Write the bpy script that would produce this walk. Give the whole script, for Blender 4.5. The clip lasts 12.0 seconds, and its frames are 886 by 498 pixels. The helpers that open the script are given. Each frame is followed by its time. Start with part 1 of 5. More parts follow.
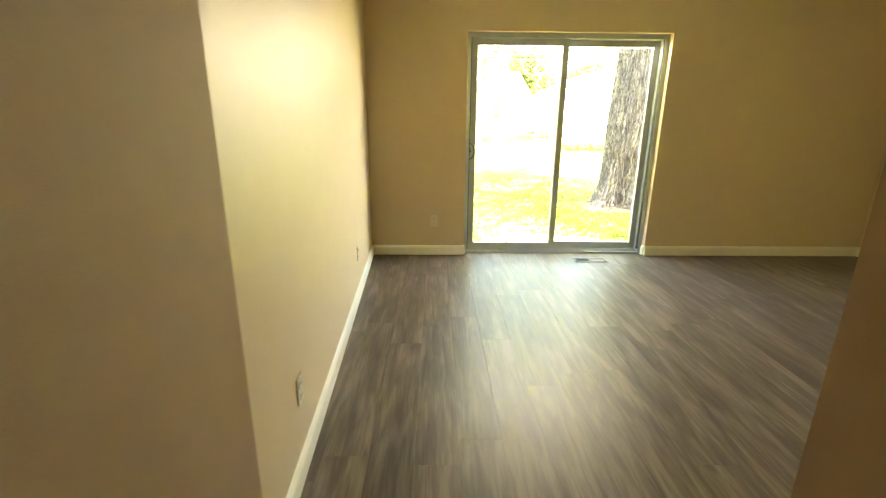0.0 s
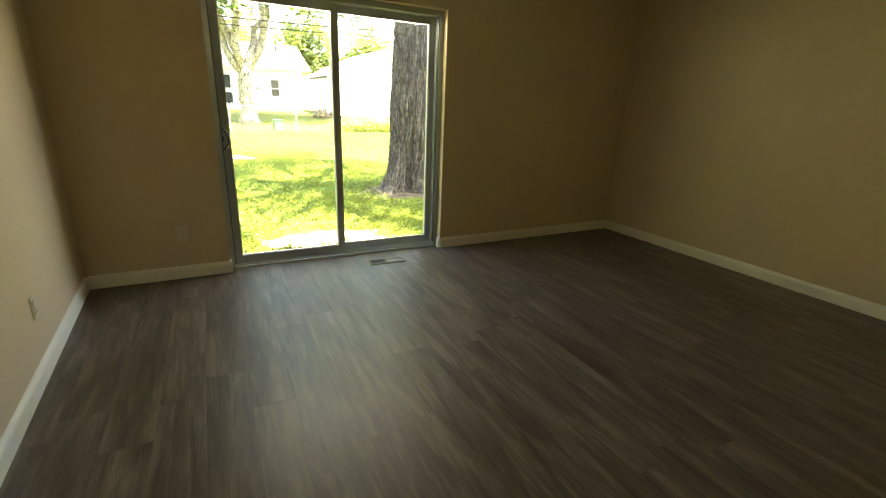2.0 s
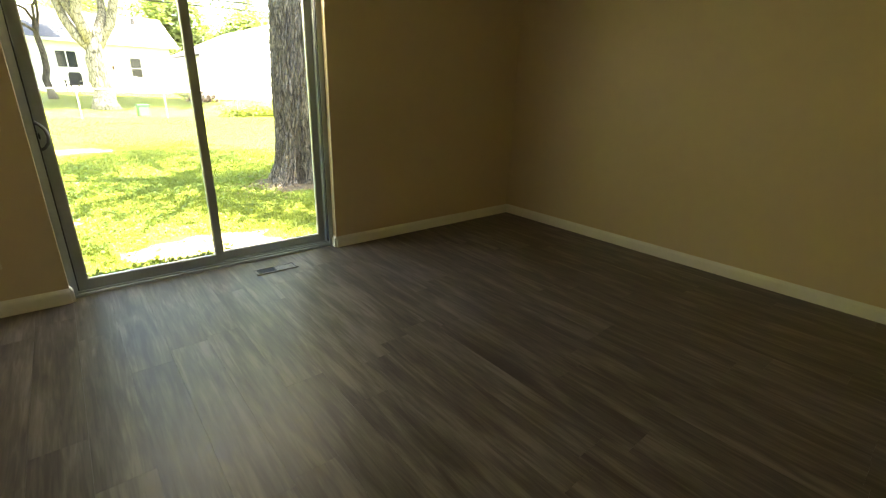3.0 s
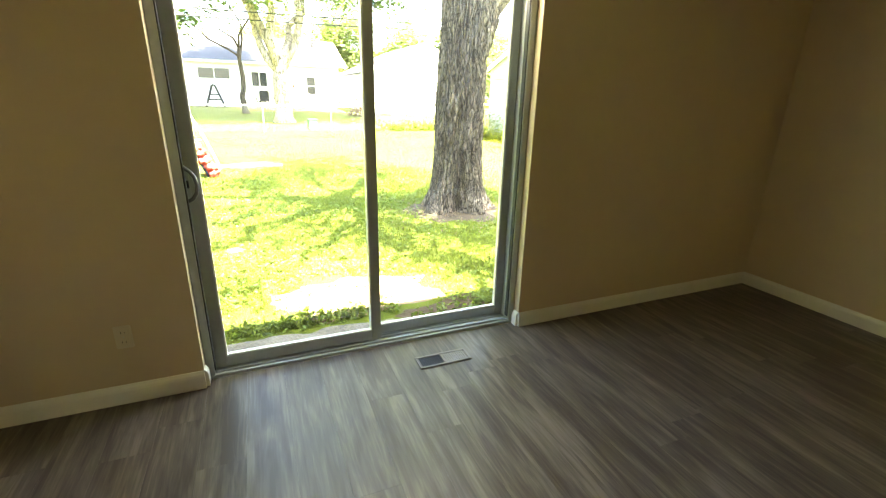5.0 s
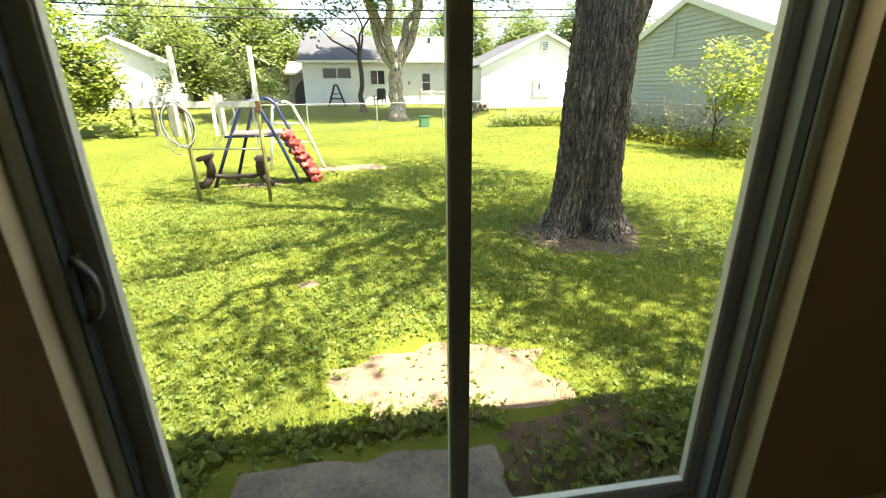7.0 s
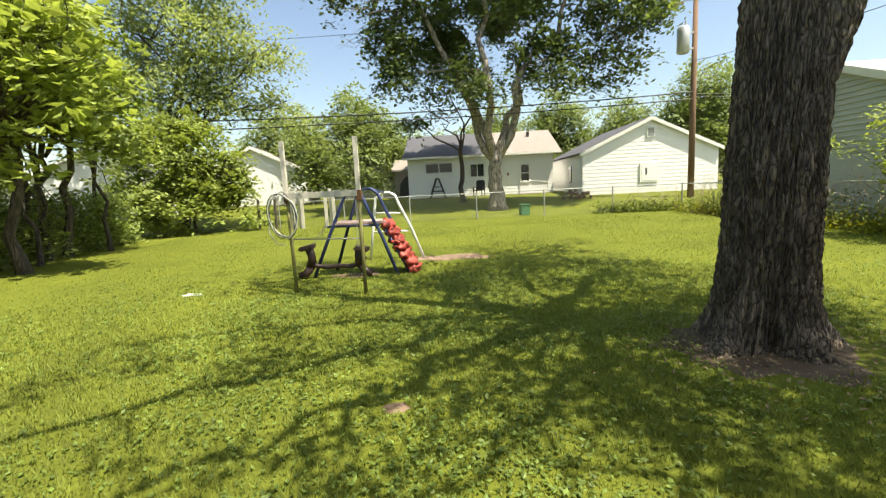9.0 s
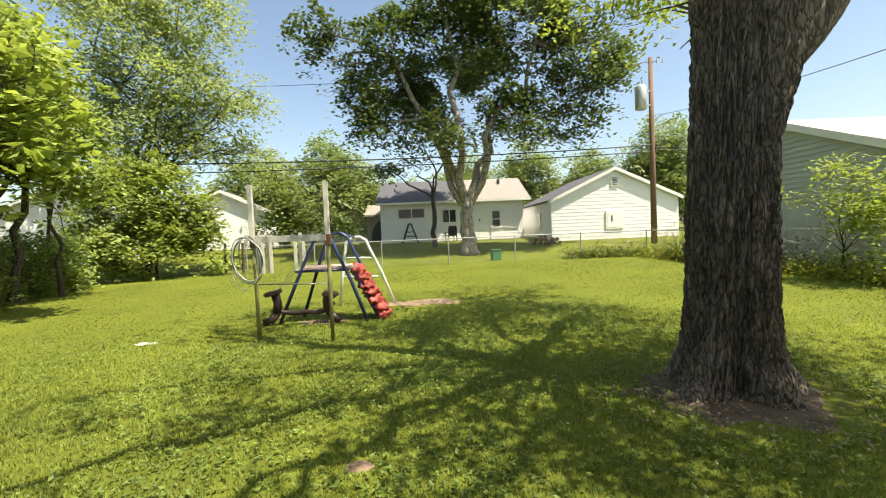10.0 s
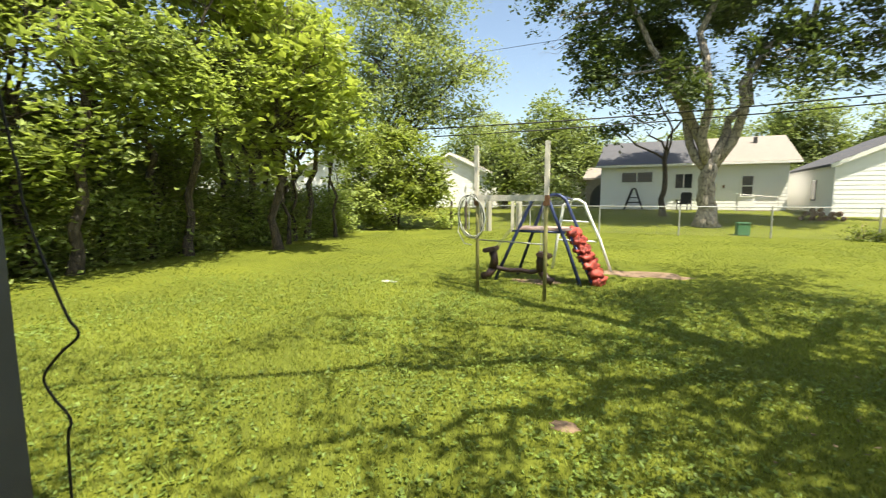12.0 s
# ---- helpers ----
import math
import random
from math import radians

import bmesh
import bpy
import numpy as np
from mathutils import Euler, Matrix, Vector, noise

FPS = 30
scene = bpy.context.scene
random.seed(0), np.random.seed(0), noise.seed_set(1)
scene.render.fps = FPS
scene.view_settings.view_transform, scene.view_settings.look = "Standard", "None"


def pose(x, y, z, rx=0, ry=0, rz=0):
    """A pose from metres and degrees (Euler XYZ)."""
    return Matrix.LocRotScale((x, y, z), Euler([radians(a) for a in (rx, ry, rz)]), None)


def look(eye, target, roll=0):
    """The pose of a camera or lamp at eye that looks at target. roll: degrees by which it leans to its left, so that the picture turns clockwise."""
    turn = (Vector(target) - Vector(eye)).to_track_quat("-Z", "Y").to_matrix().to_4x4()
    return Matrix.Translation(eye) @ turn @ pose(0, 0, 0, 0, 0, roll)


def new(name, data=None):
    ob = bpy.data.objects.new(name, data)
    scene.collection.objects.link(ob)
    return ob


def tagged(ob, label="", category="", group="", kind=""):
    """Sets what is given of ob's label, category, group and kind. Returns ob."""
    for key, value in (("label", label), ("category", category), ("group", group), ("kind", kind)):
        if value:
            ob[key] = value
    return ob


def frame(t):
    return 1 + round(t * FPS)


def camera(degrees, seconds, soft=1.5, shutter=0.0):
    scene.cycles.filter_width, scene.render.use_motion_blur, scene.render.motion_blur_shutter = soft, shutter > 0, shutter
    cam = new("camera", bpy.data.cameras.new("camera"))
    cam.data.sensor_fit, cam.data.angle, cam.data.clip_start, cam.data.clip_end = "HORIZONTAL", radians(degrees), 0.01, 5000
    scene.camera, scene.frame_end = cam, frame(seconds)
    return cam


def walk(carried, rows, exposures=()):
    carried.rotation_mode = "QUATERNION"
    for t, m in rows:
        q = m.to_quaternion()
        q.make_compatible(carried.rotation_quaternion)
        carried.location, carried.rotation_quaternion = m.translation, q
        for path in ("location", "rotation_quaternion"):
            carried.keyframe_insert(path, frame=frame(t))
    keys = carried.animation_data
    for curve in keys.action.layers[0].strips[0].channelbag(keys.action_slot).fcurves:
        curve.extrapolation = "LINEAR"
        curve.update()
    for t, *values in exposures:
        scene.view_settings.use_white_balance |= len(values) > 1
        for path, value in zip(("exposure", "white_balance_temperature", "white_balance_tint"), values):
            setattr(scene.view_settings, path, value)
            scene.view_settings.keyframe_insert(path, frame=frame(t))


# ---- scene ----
# ---- camera and walk ----
cam = camera(89.9, 12.0, soft=1.15, shutter=0.3)
PATH = [
    (0, (-0.28, -4.273, 1.296), (-0.246, -2.353, 0.739), 0.5),
    (0.5, (-0.203, -4.097, 1.301), (-0.001, -2.183, 0.755), 1.9),
    (1, (-0.187, -3.937, 1.319), (0.333, -2.103, 0.714), 1.6),
    (1.5, (-0.166, -3.805, 1.306), (0.635, -2.084, 0.678), 2.1),
    (2, (-0.031, -3.638, 1.31), (0.848, -1.951, 0.693), 2.2),
    (2.5, (0.098, -3.505, 1.311), (1.142, -1.934, 0.647), 1.8),
    (2.7, (0.126, -3.472, 1.317), (1.313, -2.016, 0.628), 2.6),
    (4.3, (0.295, -2.771, 1.45), (1.542, -1.341, 0.814), 0.6),
    (4.5, (0.312, -2.586, 1.41), (1.33, -1.004, 0.731), 1.1),
    (5, (0.349, -2.208, 1.412), (1.086, -0.464, 0.767), 1.3),
    (5.5, (0.427, -1.895, 1.407), (1.045, -0.127, 0.707), -0.4),
    (6, (0.574, -1.543, 1.407), (0.791, 0.331, 0.742), 0.4),
    (6.5, (0.656, -1.226, 1.4), (0.733, 0.653, 0.722), -0.1),
    (7, (0.714, -0.925, 1.423), (0.986, 0.939, 0.751), -0.7),
    (7.5, (0.775, -0.555, 1.429), (0.806, 1.352, 0.827), -1.3),
    (7.7, (0.77, -0.455, 1.445), (0.61, 1.445, 0.851), -0.7),
    (9.3, (0.602, 0.047, 1.28), (0.482, 2.037, 1.112), -3.1),
    (9.5, (0.62, 0.052, 1.288), (0.547, 2.048, 1.178), -2.2),
    (10, (0.641, 0.072, 1.29), (0.637, 2.07, 1.208), -2.4),
    (10.5, (0.618, 0.095, 1.272), (0.389, 2.079, 1.163), -1.8),
    (11, (0.612, 0.089, 1.268), (0.168, 2.034, 1.123), -1.7),
    (11.5, (0.597, 0.081, 1.275), (-0.073, 1.953, 1.072), -0.6),
    (12, (0.589, 0.09, 1.265), (-0.321, 1.856, 1.039), -0.1),
]

EXPOSURES = [(0.0, 6.05, 8100, 10), (0.6, 5.35, 8000, 10), (1.1, 4.8, 7800, 10), (1.5, 4.5, 7600, 10), (2.0, 4.3, 7600, 10), (2.7, 4.15, 7600, 10),
             (4.2, 6.1, 7400, 10), (4.5, 5.75, 7400, 10), (5.0, 4.75, 7200, 10), (5.5, 3.75, 7200, 10), (6.0, 3.15, 7100, 11), (6.5, 2.8, 7100, 11),
             (7.0, 2.4, 7150, 11), (7.5, 2.15, 7150, 10), (9.3, 1.2, 7250, 12), (12.0, 1.35, 7250, 11)]
walk(cam, [(t, look(eye, target, roll)) for t, eye, target, roll in PATH], EXPOSURES)

# ---- sky and sun ----
SUN_DIR = Vector((0.45, -0.24, 1.0)).normalized()
sky_world = bpy.data.worlds.new("sky")
scene.world = sky_world
sky_world.use_nodes = True
wt = sky_world.node_tree
sky = wt.nodes.new("ShaderNodeTexSky")
sky.sky_type, sky.sun_disc = "NISHITA", False
sky.sun_elevation = math.asin(SUN_DIR.z)
sky.sun_rotation = math.atan2(SUN_DIR.x, SUN_DIR.y)
sky.air_density, sky.dust_density, sky.ozone_density = 1.0, 1.7, 1.0
wt.links.new(sky.outputs[0], wt.nodes["Background"].inputs[0])
wt.nodes["Background"].inputs[1].default_value = 0.112
sun = new("sun", bpy.data.lights.new("sun", "SUN"))
sun.data.energy, sun.data.angle, sun.data.color = 5.0, radians(0.53), (1.0, 0.95, 0.86)
sun.matrix_basis = look(SUN_DIR * 60, (0, 0, 0))

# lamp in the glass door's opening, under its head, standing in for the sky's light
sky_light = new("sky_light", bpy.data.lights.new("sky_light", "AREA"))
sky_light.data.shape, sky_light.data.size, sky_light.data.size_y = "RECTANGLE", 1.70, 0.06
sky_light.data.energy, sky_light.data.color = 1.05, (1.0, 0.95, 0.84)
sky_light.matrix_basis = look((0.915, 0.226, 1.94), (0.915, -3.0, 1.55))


# ---- materials ----
def mat(name, color, rough=0.6, metal=0.0, var=0.15, scale=8.0, bump=0.0, bump_scale=60.0, stretch=(1, 1, 1), rand=0.0,
        color2=None, island=False, spec=0.5):
    """Principled material: two scales of noise vary its colour, a fine one its relief."""
    m = bpy.data.materials.new(name)
    m.use_nodes = True
    nt = m.node_tree
    n, l = nt.nodes, nt.links
    p = n["Principled BSDF"]
    p.inputs["Roughness"].default_value, p.inputs["Metallic"].default_value = rough, metal
    p.inputs["Specular IOR Level"].default_value = spec
    geo = n.new("ShaderNodeTexCoord")
    mp = n.new("ShaderNodeMapping")
    mp.inputs["Scale"].default_value = stretch
    l.new(geo.outputs["Object"], mp.inputs["Vector"])
    big = n.new("ShaderNodeTexNoise")
    big.inputs["Scale"].default_value, big.inputs["Detail"].default_value = scale, 5
    fine = n.new("ShaderNodeTexNoise")
    fine.inputs["Scale"].default_value, fine.inputs["Detail"].default_value = scale * 7.3, 4
    l.new(mp.outputs[0], big.inputs["Vector"]), l.new(mp.outputs[0], fine.inputs["Vector"])
    add = n.new("ShaderNodeMath")
    add.operation = "MULTIPLY_ADD"
    add.inputs[1].default_value = 0.6
    l.new(fine.outputs["Fac"], add.inputs[0]), l.new(big.outputs["Fac"], add.inputs[2])
    ramp = n.new("ShaderNodeMapRange")
    ramp.inputs["From Min"].default_value, ramp.inputs["From Max"].default_value = 0.5, 1.1
    l.new(add.outputs[0], ramp.inputs["Value"])
    mix = n.new("ShaderNodeMix")
    mix.data_type = "RGBA"
    c = Vector(color)
    c2 = Vector(color2) if color2 else c * (1 + var)
    c1 = c if color2 else c * (1 - var)
    mix.inputs["A"].default_value, mix.inputs["B"].default_value = (*c1, 1), (*c2, 1)
    l.new(ramp.outputs[0], mix.inputs["Factor"])
    out = mix.outputs["Result"]
    if rand or island:
        hsv = n.new("ShaderNodeHueSaturation")
        if island:
            src = n.new("ShaderNodeNewGeometry").outputs["Random Per Island"]
        else:
            src = n.new("ShaderNodeObjectInfo").outputs["Random"]
        mr = n.new("ShaderNodeMapRange")
        mr.inputs["To Min"].default_value, mr.inputs["To Max"].default_value = 1 - rand, 1 + rand
        l.new(src, mr.inputs["Value"]), l.new(mr.outputs[0], hsv.inputs["Value"]), l.new(out, hsv.inputs["Color"])
        out = hsv.outputs[0]
    l.new(out, p.inputs["Base Color"])
    if bump:
        b = n.new("ShaderNodeBump")
        b.inputs["Strength"].default_value, b.inputs["Distance"].default_value = bump, 0.01
        bn = n.new("ShaderNodeTexNoise")
        bn.inputs["Scale"].default_value, bn.inputs["Detail"].default_value = bump_scale, 4
        l.new(mp.outputs[0], bn.inputs["Vector"]), l.new(bn.outputs["Fac"], b.inputs["Height"])
        l.new(b.outputs[0], p.inputs["Normal"])
    return m


def leaf_mat(name, color, rand=0.35, through_light=0.5, spec=0.25):
    """Leaf: diffuse and gloss on top, light shining through, varied leaf by leaf."""
    m = mat(name, color, 0.5, var=0.28, scale=0.6, rand=rand, island=True, spec=spec)
    n, l = m.node_tree.nodes, m.node_tree.links
    p, o = n["Principled BSDF"], n["Material Output"]
    tr = n.new("ShaderNodeBsdfTranslucent")
    src = p.inputs["Base Color"].links[0].from_socket
    warm = n.new("ShaderNodeMix")
    warm.data_type, warm.blend_type = "RGBA", "MULTIPLY"
    warm.inputs["Factor"].default_value = 1.0
    warm.inputs["B"].default_value = (1.3, 1.3, 0.75, 1)
    l.new(src, warm.inputs["A"]), l.new(warm.outputs["Result"], tr.inputs["Color"])
    mx = n.new("ShaderNodeMixShader")
    mx.inputs[0].default_value = through_light
    l.new(p.outputs[0], mx.inputs[1]), l.new(tr.outputs[0], mx.inputs[2]), l.new(mx.outputs[0], o.inputs["Surface"])
    return m


def glass_mat(name, tint=(0.97, 0.99, 0.98)):
    m = bpy.data.materials.new(name)
    m.use_nodes = True
    n, l = m.node_tree.nodes, m.node_tree.links
    n.remove(n["Principled BSDF"])
    t, g, x = n.new("ShaderNodeBsdfTransparent"), n.new("ShaderNodeBsdfGlossy"), n.new("ShaderNodeMixShader")
    t.inputs[0].default_value = (*tint, 1)
    g.inputs["Roughness"].default_value = 0.01
    x.inputs[0].default_value = 0.025
    l.new(t.outputs[0], x.inputs[1]), l.new(g.outputs[0], x.inputs[2])
    l.new(x.outputs[0], n["Material Output"].inputs["Surface"])
    return m


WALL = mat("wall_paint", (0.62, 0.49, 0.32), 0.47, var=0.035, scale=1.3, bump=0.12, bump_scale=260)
# darker, redder and more matt than wall_paint
HALL = mat("hall_wall_darker_tan", (0.43, 0.305, 0.205), 0.75, var=0.05, scale=1.5, bump=0.12, bump_scale=260)
CEIL = mat("ceiling_paint", (0.78, 0.76, 0.70), 0.8, var=0.03, scale=2, bump=0.2, bump_scale=200)
TRIM = mat("white_trim_paint", (0.80, 0.78, 0.70), 0.4, var=0.04, scale=5)
ALU = mat("white_aluminium", (0.42, 0.45, 0.435), 0.42, 0.2, var=0.08, scale=6, bump=0.05, bump_scale=120)
DARK = mat("dark_gasket", (0.03, 0.03, 0.032), 0.6, var=0.2)
GLASS = glass_mat("door_glass")
CHROME = mat("worn_chrome", (0.62, 0.62, 0.60), 0.28, 0.9, var=0.15, scale=30)
PLASTIC = mat("ivory_plastic", (0.66, 0.58, 0.44), 0.42, var=0.03)


def plank_mat(name, rand):
    """Grey-brown vinyl plank: long streaks of grain, with its own shade and shift of grain on each plank."""
    m = bpy.data.materials.new(name)
    m.use_nodes = True
    n, l = m.node_tree.nodes, m.node_tree.links
    p = n["Principled BSDF"]
    tc, oi = n.new("ShaderNodeTexCoord"), n.new("ShaderNodeObjectInfo")
    off = n.new("ShaderNodeVectorMath")
    off.operation = "MULTIPLY_ADD"
    off.inputs[1].default_value = (37.0, 53.0, 11.0)
    comb = n.new("ShaderNodeCombineXYZ")
    for i in range(3):
        l.new(oi.outputs["Random"], comb.inputs[i])
    l.new(comb.outputs[0], off.inputs[0]), l.new(tc.outputs["Object"], off.inputs[2])
    streaks = []
    for sx, sy, sc, det in ((17, 2.0, 1.0, 6), (75, 4.5, 1.0, 4), (6, 1.6, 1.0, 3)):
        mp = n.new("ShaderNodeMapping")
        mp.inputs["Scale"].default_value = (sx, sy, 1)
        l.new(off.outputs[0], mp.inputs["Vector"])
        t = n.new("ShaderNodeTexNoise")
        t.inputs["Scale"].default_value, t.inputs["Detail"].default_value, t.inputs["Distortion"].default_value = sc, det, 0.7
        l.new(mp.outputs[0], t.inputs["Vector"])
        streaks.append(t.outputs["Fac"])
    a = n.new("ShaderNodeMath")
    a.operation = "MULTIPLY_ADD"
    a.inputs[1].default_value = 0.55
    l.new(streaks[1], a.inputs[0]), l.new(streaks[0], a.inputs[2])
    b = n.new("ShaderNodeMath")
    b.operation = "MULTIPLY_ADD"
    b.inputs[1].default_value = 0.5
    l.new(streaks[2], b.inputs[0]), l.new(a.outputs[0], b.inputs[2])
    ramp = n.new("ShaderNodeValToRGB")
    e = ramp.color_ramp.elements
    e[0].position, e[0].color = 0.33, (0.062, 0.046, 0.035, 1)
    e[1].position, e[1].color = 0.70, (0.195, 0.160, 0.128, 1)
    mid = e.new(0.52)
    mid.color = (0.115, 0.090, 0.069, 1)
    sc = n.new("ShaderNodeMath")
    sc.operation = "MULTIPLY_ADD"
    sc.inputs[1].default_value, sc.inputs[2].default_value = 0.85, -0.37
    l.new(b.outputs[0], sc.inputs[0])
    shift = n.new("ShaderNodeMapRange")
    shift.inputs["To Min"].default_value, shift.inputs["To Max"].default_value = -rand, rand
    l.new(oi.outputs["Random"], shift.inputs["Value"])
    add = n.new("ShaderNodeMath")
    l.new(sc.outputs[0], add.inputs[0]), l.new(shift.outputs[0], add.inputs[1])
    l.new(add.outputs[0], ramp.inputs[0]), l.new(ramp.outputs[0], p.inputs["Base Color"])
    rr = n.new("ShaderNodeMapRange")
    rr.inputs["To Min"].default_value, rr.inputs["To Max"].default_value = 0.34, 0.46
    l.new(streaks[0], rr.inputs["Value"]), l.new(rr.outputs[0], p.inputs["Roughness"])
    bp = n.new("ShaderNodeBump")
    bp.inputs["Strength"].default_value, bp.inputs["Distance"].default_value = 0.10, 0.002
    l.new(streaks[1], bp.inputs["Height"]), l.new(bp.outputs[0], p.inputs["Normal"])
    return m


PLANK = plank_mat("vinyl_plank", 0.035)


# ---- mesh helpers ----
def part(name, bm, material, parent=None, label="", smooth=False):
    """Links a bmesh as one mesh object, under a thing where one is given."""
    me = bpy.data.meshes.new(name)
    bm.to_mesh(me)
    bm.free()
    me.materials.append(material)
    if smooth:
        me.shade_smooth()
    ob = new(name, me)
    if parent:
        ob.parent = parent
    if label:
        tagged(ob, label)
    return ob


def thing(name, x=0, y=0, z=0, rz=0, label="", category="", group="", kind=""):
    ob = new(name)
    ob.empty_display_size = 0.1
    ob.matrix_basis = pose(x, y, z, 0, 0, rz)
    return tagged(ob, label, category, group, kind)


def add_box(bm, x0, y0, z0, x1, y1, z1, bevel=0.0, m=None):
    r = bmesh.ops.create_cube(bm, size=1.0)
    vs = r["verts"]
    for v in vs:
        v.co = Vector(((x0 + x1) / 2 + v.co.x * (x1 - x0), (y0 + y1) / 2 + v.co.y * (y1 - y0), (z0 + z1) / 2 + v.co.z * (z1 - z0)))
    if bevel:
        es = list({e for v in vs for e in v.link_edges})
        vs = list({v for f in bmesh.ops.bevel(bm, geom=es, offset=bevel, segments=2, affect="EDGES")["faces"] for v in f.verts} | {v for v in vs if v.is_valid})
    if m:
        bmesh.ops.transform(bm, matrix=m, verts=vs)
    return bm


def box(x0, y0, z0, x1, y1, z1, bevel=0.0, m=None):
    return add_box(bmesh.new(), x0, y0, z0, x1, y1, z1, bevel, m)


def add_tube(bm, pts, radii, seg=10, cap=True, wobble=0.0, rng=None):
    """A tube through points; radii is one number or one for each point."""
    pts = [Vector(p) for p in pts]
    if not hasattr(radii, "__len__"):
        radii = [radii] * len(pts)
    rings, up = [], None
    for i, p in enumerate(pts):
        d = (pts[min(i + 1, len(pts) - 1)] - pts[max(i - 1, 0)]).normalized()
        if up is None:
            up = d.orthogonal().normalized()
        up = (up - d * up.dot(d)).normalized()
        side = d.cross(up)
        ring = []
        for k in range(seg):
            a = 2 * math.pi * k / seg
            r = radii[i] * (1 + (rng.uniform(-wobble, wobble) if rng else 0))
            ring.append(bm.verts.new(p + (up * math.cos(a) + side * math.sin(a)) * r))
        rings.append(ring)
    for a, b in zip(rings, rings[1:]):
        for k in range(seg):
            bm.faces.new((a[k], a[(k + 1) % seg], b[(k + 1) % seg], b[k]))
    if cap:
        bm.faces.new(rings[0][::-1]), bm.faces.new(rings[-1])
    return bm


def tube(pts, radii, seg=10, **kw):
    return add_tube(bmesh.new(), pts, radii, seg, **kw)


def prism(outline, x0, x1):
    """A profile in (y, z), drawn out along x."""
    bm = bmesh.new()
    a = [bm.verts.new((x0, y, z)) for y, z in outline]
    b = [bm.verts.new((x1, y, z)) for y, z in outline]
    k = len(outline)
    for i in range(k):
        bm.faces.new((a[i], a[(i + 1) % k], b[(i + 1) % k], b[i]))
    bm.faces.new(a[::-1]), bm.faces.new(b)
    bmesh.ops.recalc_face_normals(bm, faces=bm.faces)
    return bm


def mesh_np(name, verts, faces, material, parent=None, smooth=False):
    me = bpy.data.meshes.new(name)
    me.from_pydata(verts, [], faces)
    me.materials.append(material)
    if smooth:
        me.shade_smooth()
    ob = new(name, me)
    ob.parent = parent
    return ob


# ---- the room: x from X0 to X1, y from Y0 to 0 (the glass door's wall), floor at 0 ----
X0, X1, Y0, H = -0.91, 4.01, -3.637, 2.44
HX0, HX1, HY0 = -0.642, 0.364, -6.6        # the hall behind
DW, DH = 1.825, 2.055                      # the glass door's opening
WT = 0.24                                # outer wall's thickness


def structure(name, bm, material, label, category="wall"):
    return tagged(part(name, bm, material), label, category, kind="structure")


wn = bmesh.new()
add_box(wn, X0 - 0.12, 0, -0.22, 0, WT, 2.52), add_box(wn, DW, 0, -0.22, X1 + 0.12, WT, 2.52), add_box(wn, 0, 0, DH, DW, WT, 2.52)
wall_north = structure("wall_north", wn, WALL, "tan painted wall with the sliding glass door in it")
wall_west = structure("wall_west", box(-0.12, Y0 - 0.05, -0.22, 0, 0, 2.5), WALL, "tan painted plaster wall of the room")
WEST = pose(X0, 0, 0, 0, 0, 2.6)            # this wall runs a little askew
wall_west.matrix_basis = WEST
wall_east = structure("wall_east", box(X1, Y0 - 0.12, -0.22, X1 + 0.12, 0, 2.5), WALL, "tan painted plaster wall of the room")
ws = bmesh.new()
add_box(ws, HX1 + 0.10, Y0 - 0.12, -0.22, X1, Y0, 2.5)
wall_south = structure("wall_south", ws, WALL, "tan painted wall with the opening to the hall")
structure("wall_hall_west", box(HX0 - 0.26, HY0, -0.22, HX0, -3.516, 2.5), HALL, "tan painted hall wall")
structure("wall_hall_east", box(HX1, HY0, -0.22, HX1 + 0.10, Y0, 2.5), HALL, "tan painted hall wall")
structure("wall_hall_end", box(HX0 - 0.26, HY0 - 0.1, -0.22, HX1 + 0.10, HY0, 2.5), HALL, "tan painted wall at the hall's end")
cl = bmesh.new()
add_box(cl, X0, Y0, H, X1, 0, H + 0.05), add_box(cl, HX0, HY0, H, HX1, Y0, H + 0.05)
structure("ceiling", cl, CEIL, "white painted plaster ceiling", "ceiling")
floor = structure("floor", box(X0, HY0, -0.10, X1, 0.0, -0.008), DARK, "grey-brown vinyl plank floor running towards the door", "floor")

# baseboards with a rounded top edge, butted at the corners
BB = [(0, 0.001), (-0.016, 0.001), (-0.016, 0.068), (-0.013, 0.080), (-0.008, 0.088), (-0.004, 0.095), (0, 0.097)]


def baseboard(length, m, label="white painted wooden baseboard along the wall"):
    ob = structure("baseboard", prism(BB, 0, length), TRIM, label, "baseboard")
    ob.matrix_basis = m
    return ob


baseboard(-X0 - 0.016, pose(X0 + 0.016, 0, 0))
baseboard(X1 - DW - 0.016, pose(DW, 0, 0))
baseboard(-Y0, WEST @ pose(0, Y0, 0, 0, 0, 90))
baseboard(-Y0, pose(X1, 0, 0, 0, 0, -90))
baseboard(X1 - HX1 - 0.016, pose(X1 - 0.016, Y0, 0, 0, 0, 180))
baseboard(Y0 - HY0 + 0.0, pose(HX1, Y0, 0, 0, 0, -90))
baseboard(Y0 - HY0 + 0.0, pose(HX0, HY0, 0, 0, 0, 90))
baseboard(0.05, pose(-0.016, 0.0, 0, 0, 0, 90) @ pose(0, -0.016, 0))
baseboard(0.05, pose(DW + 0.016, 0.05, 0, 0, 0, -90) @ pose(0, -0.016, 0))

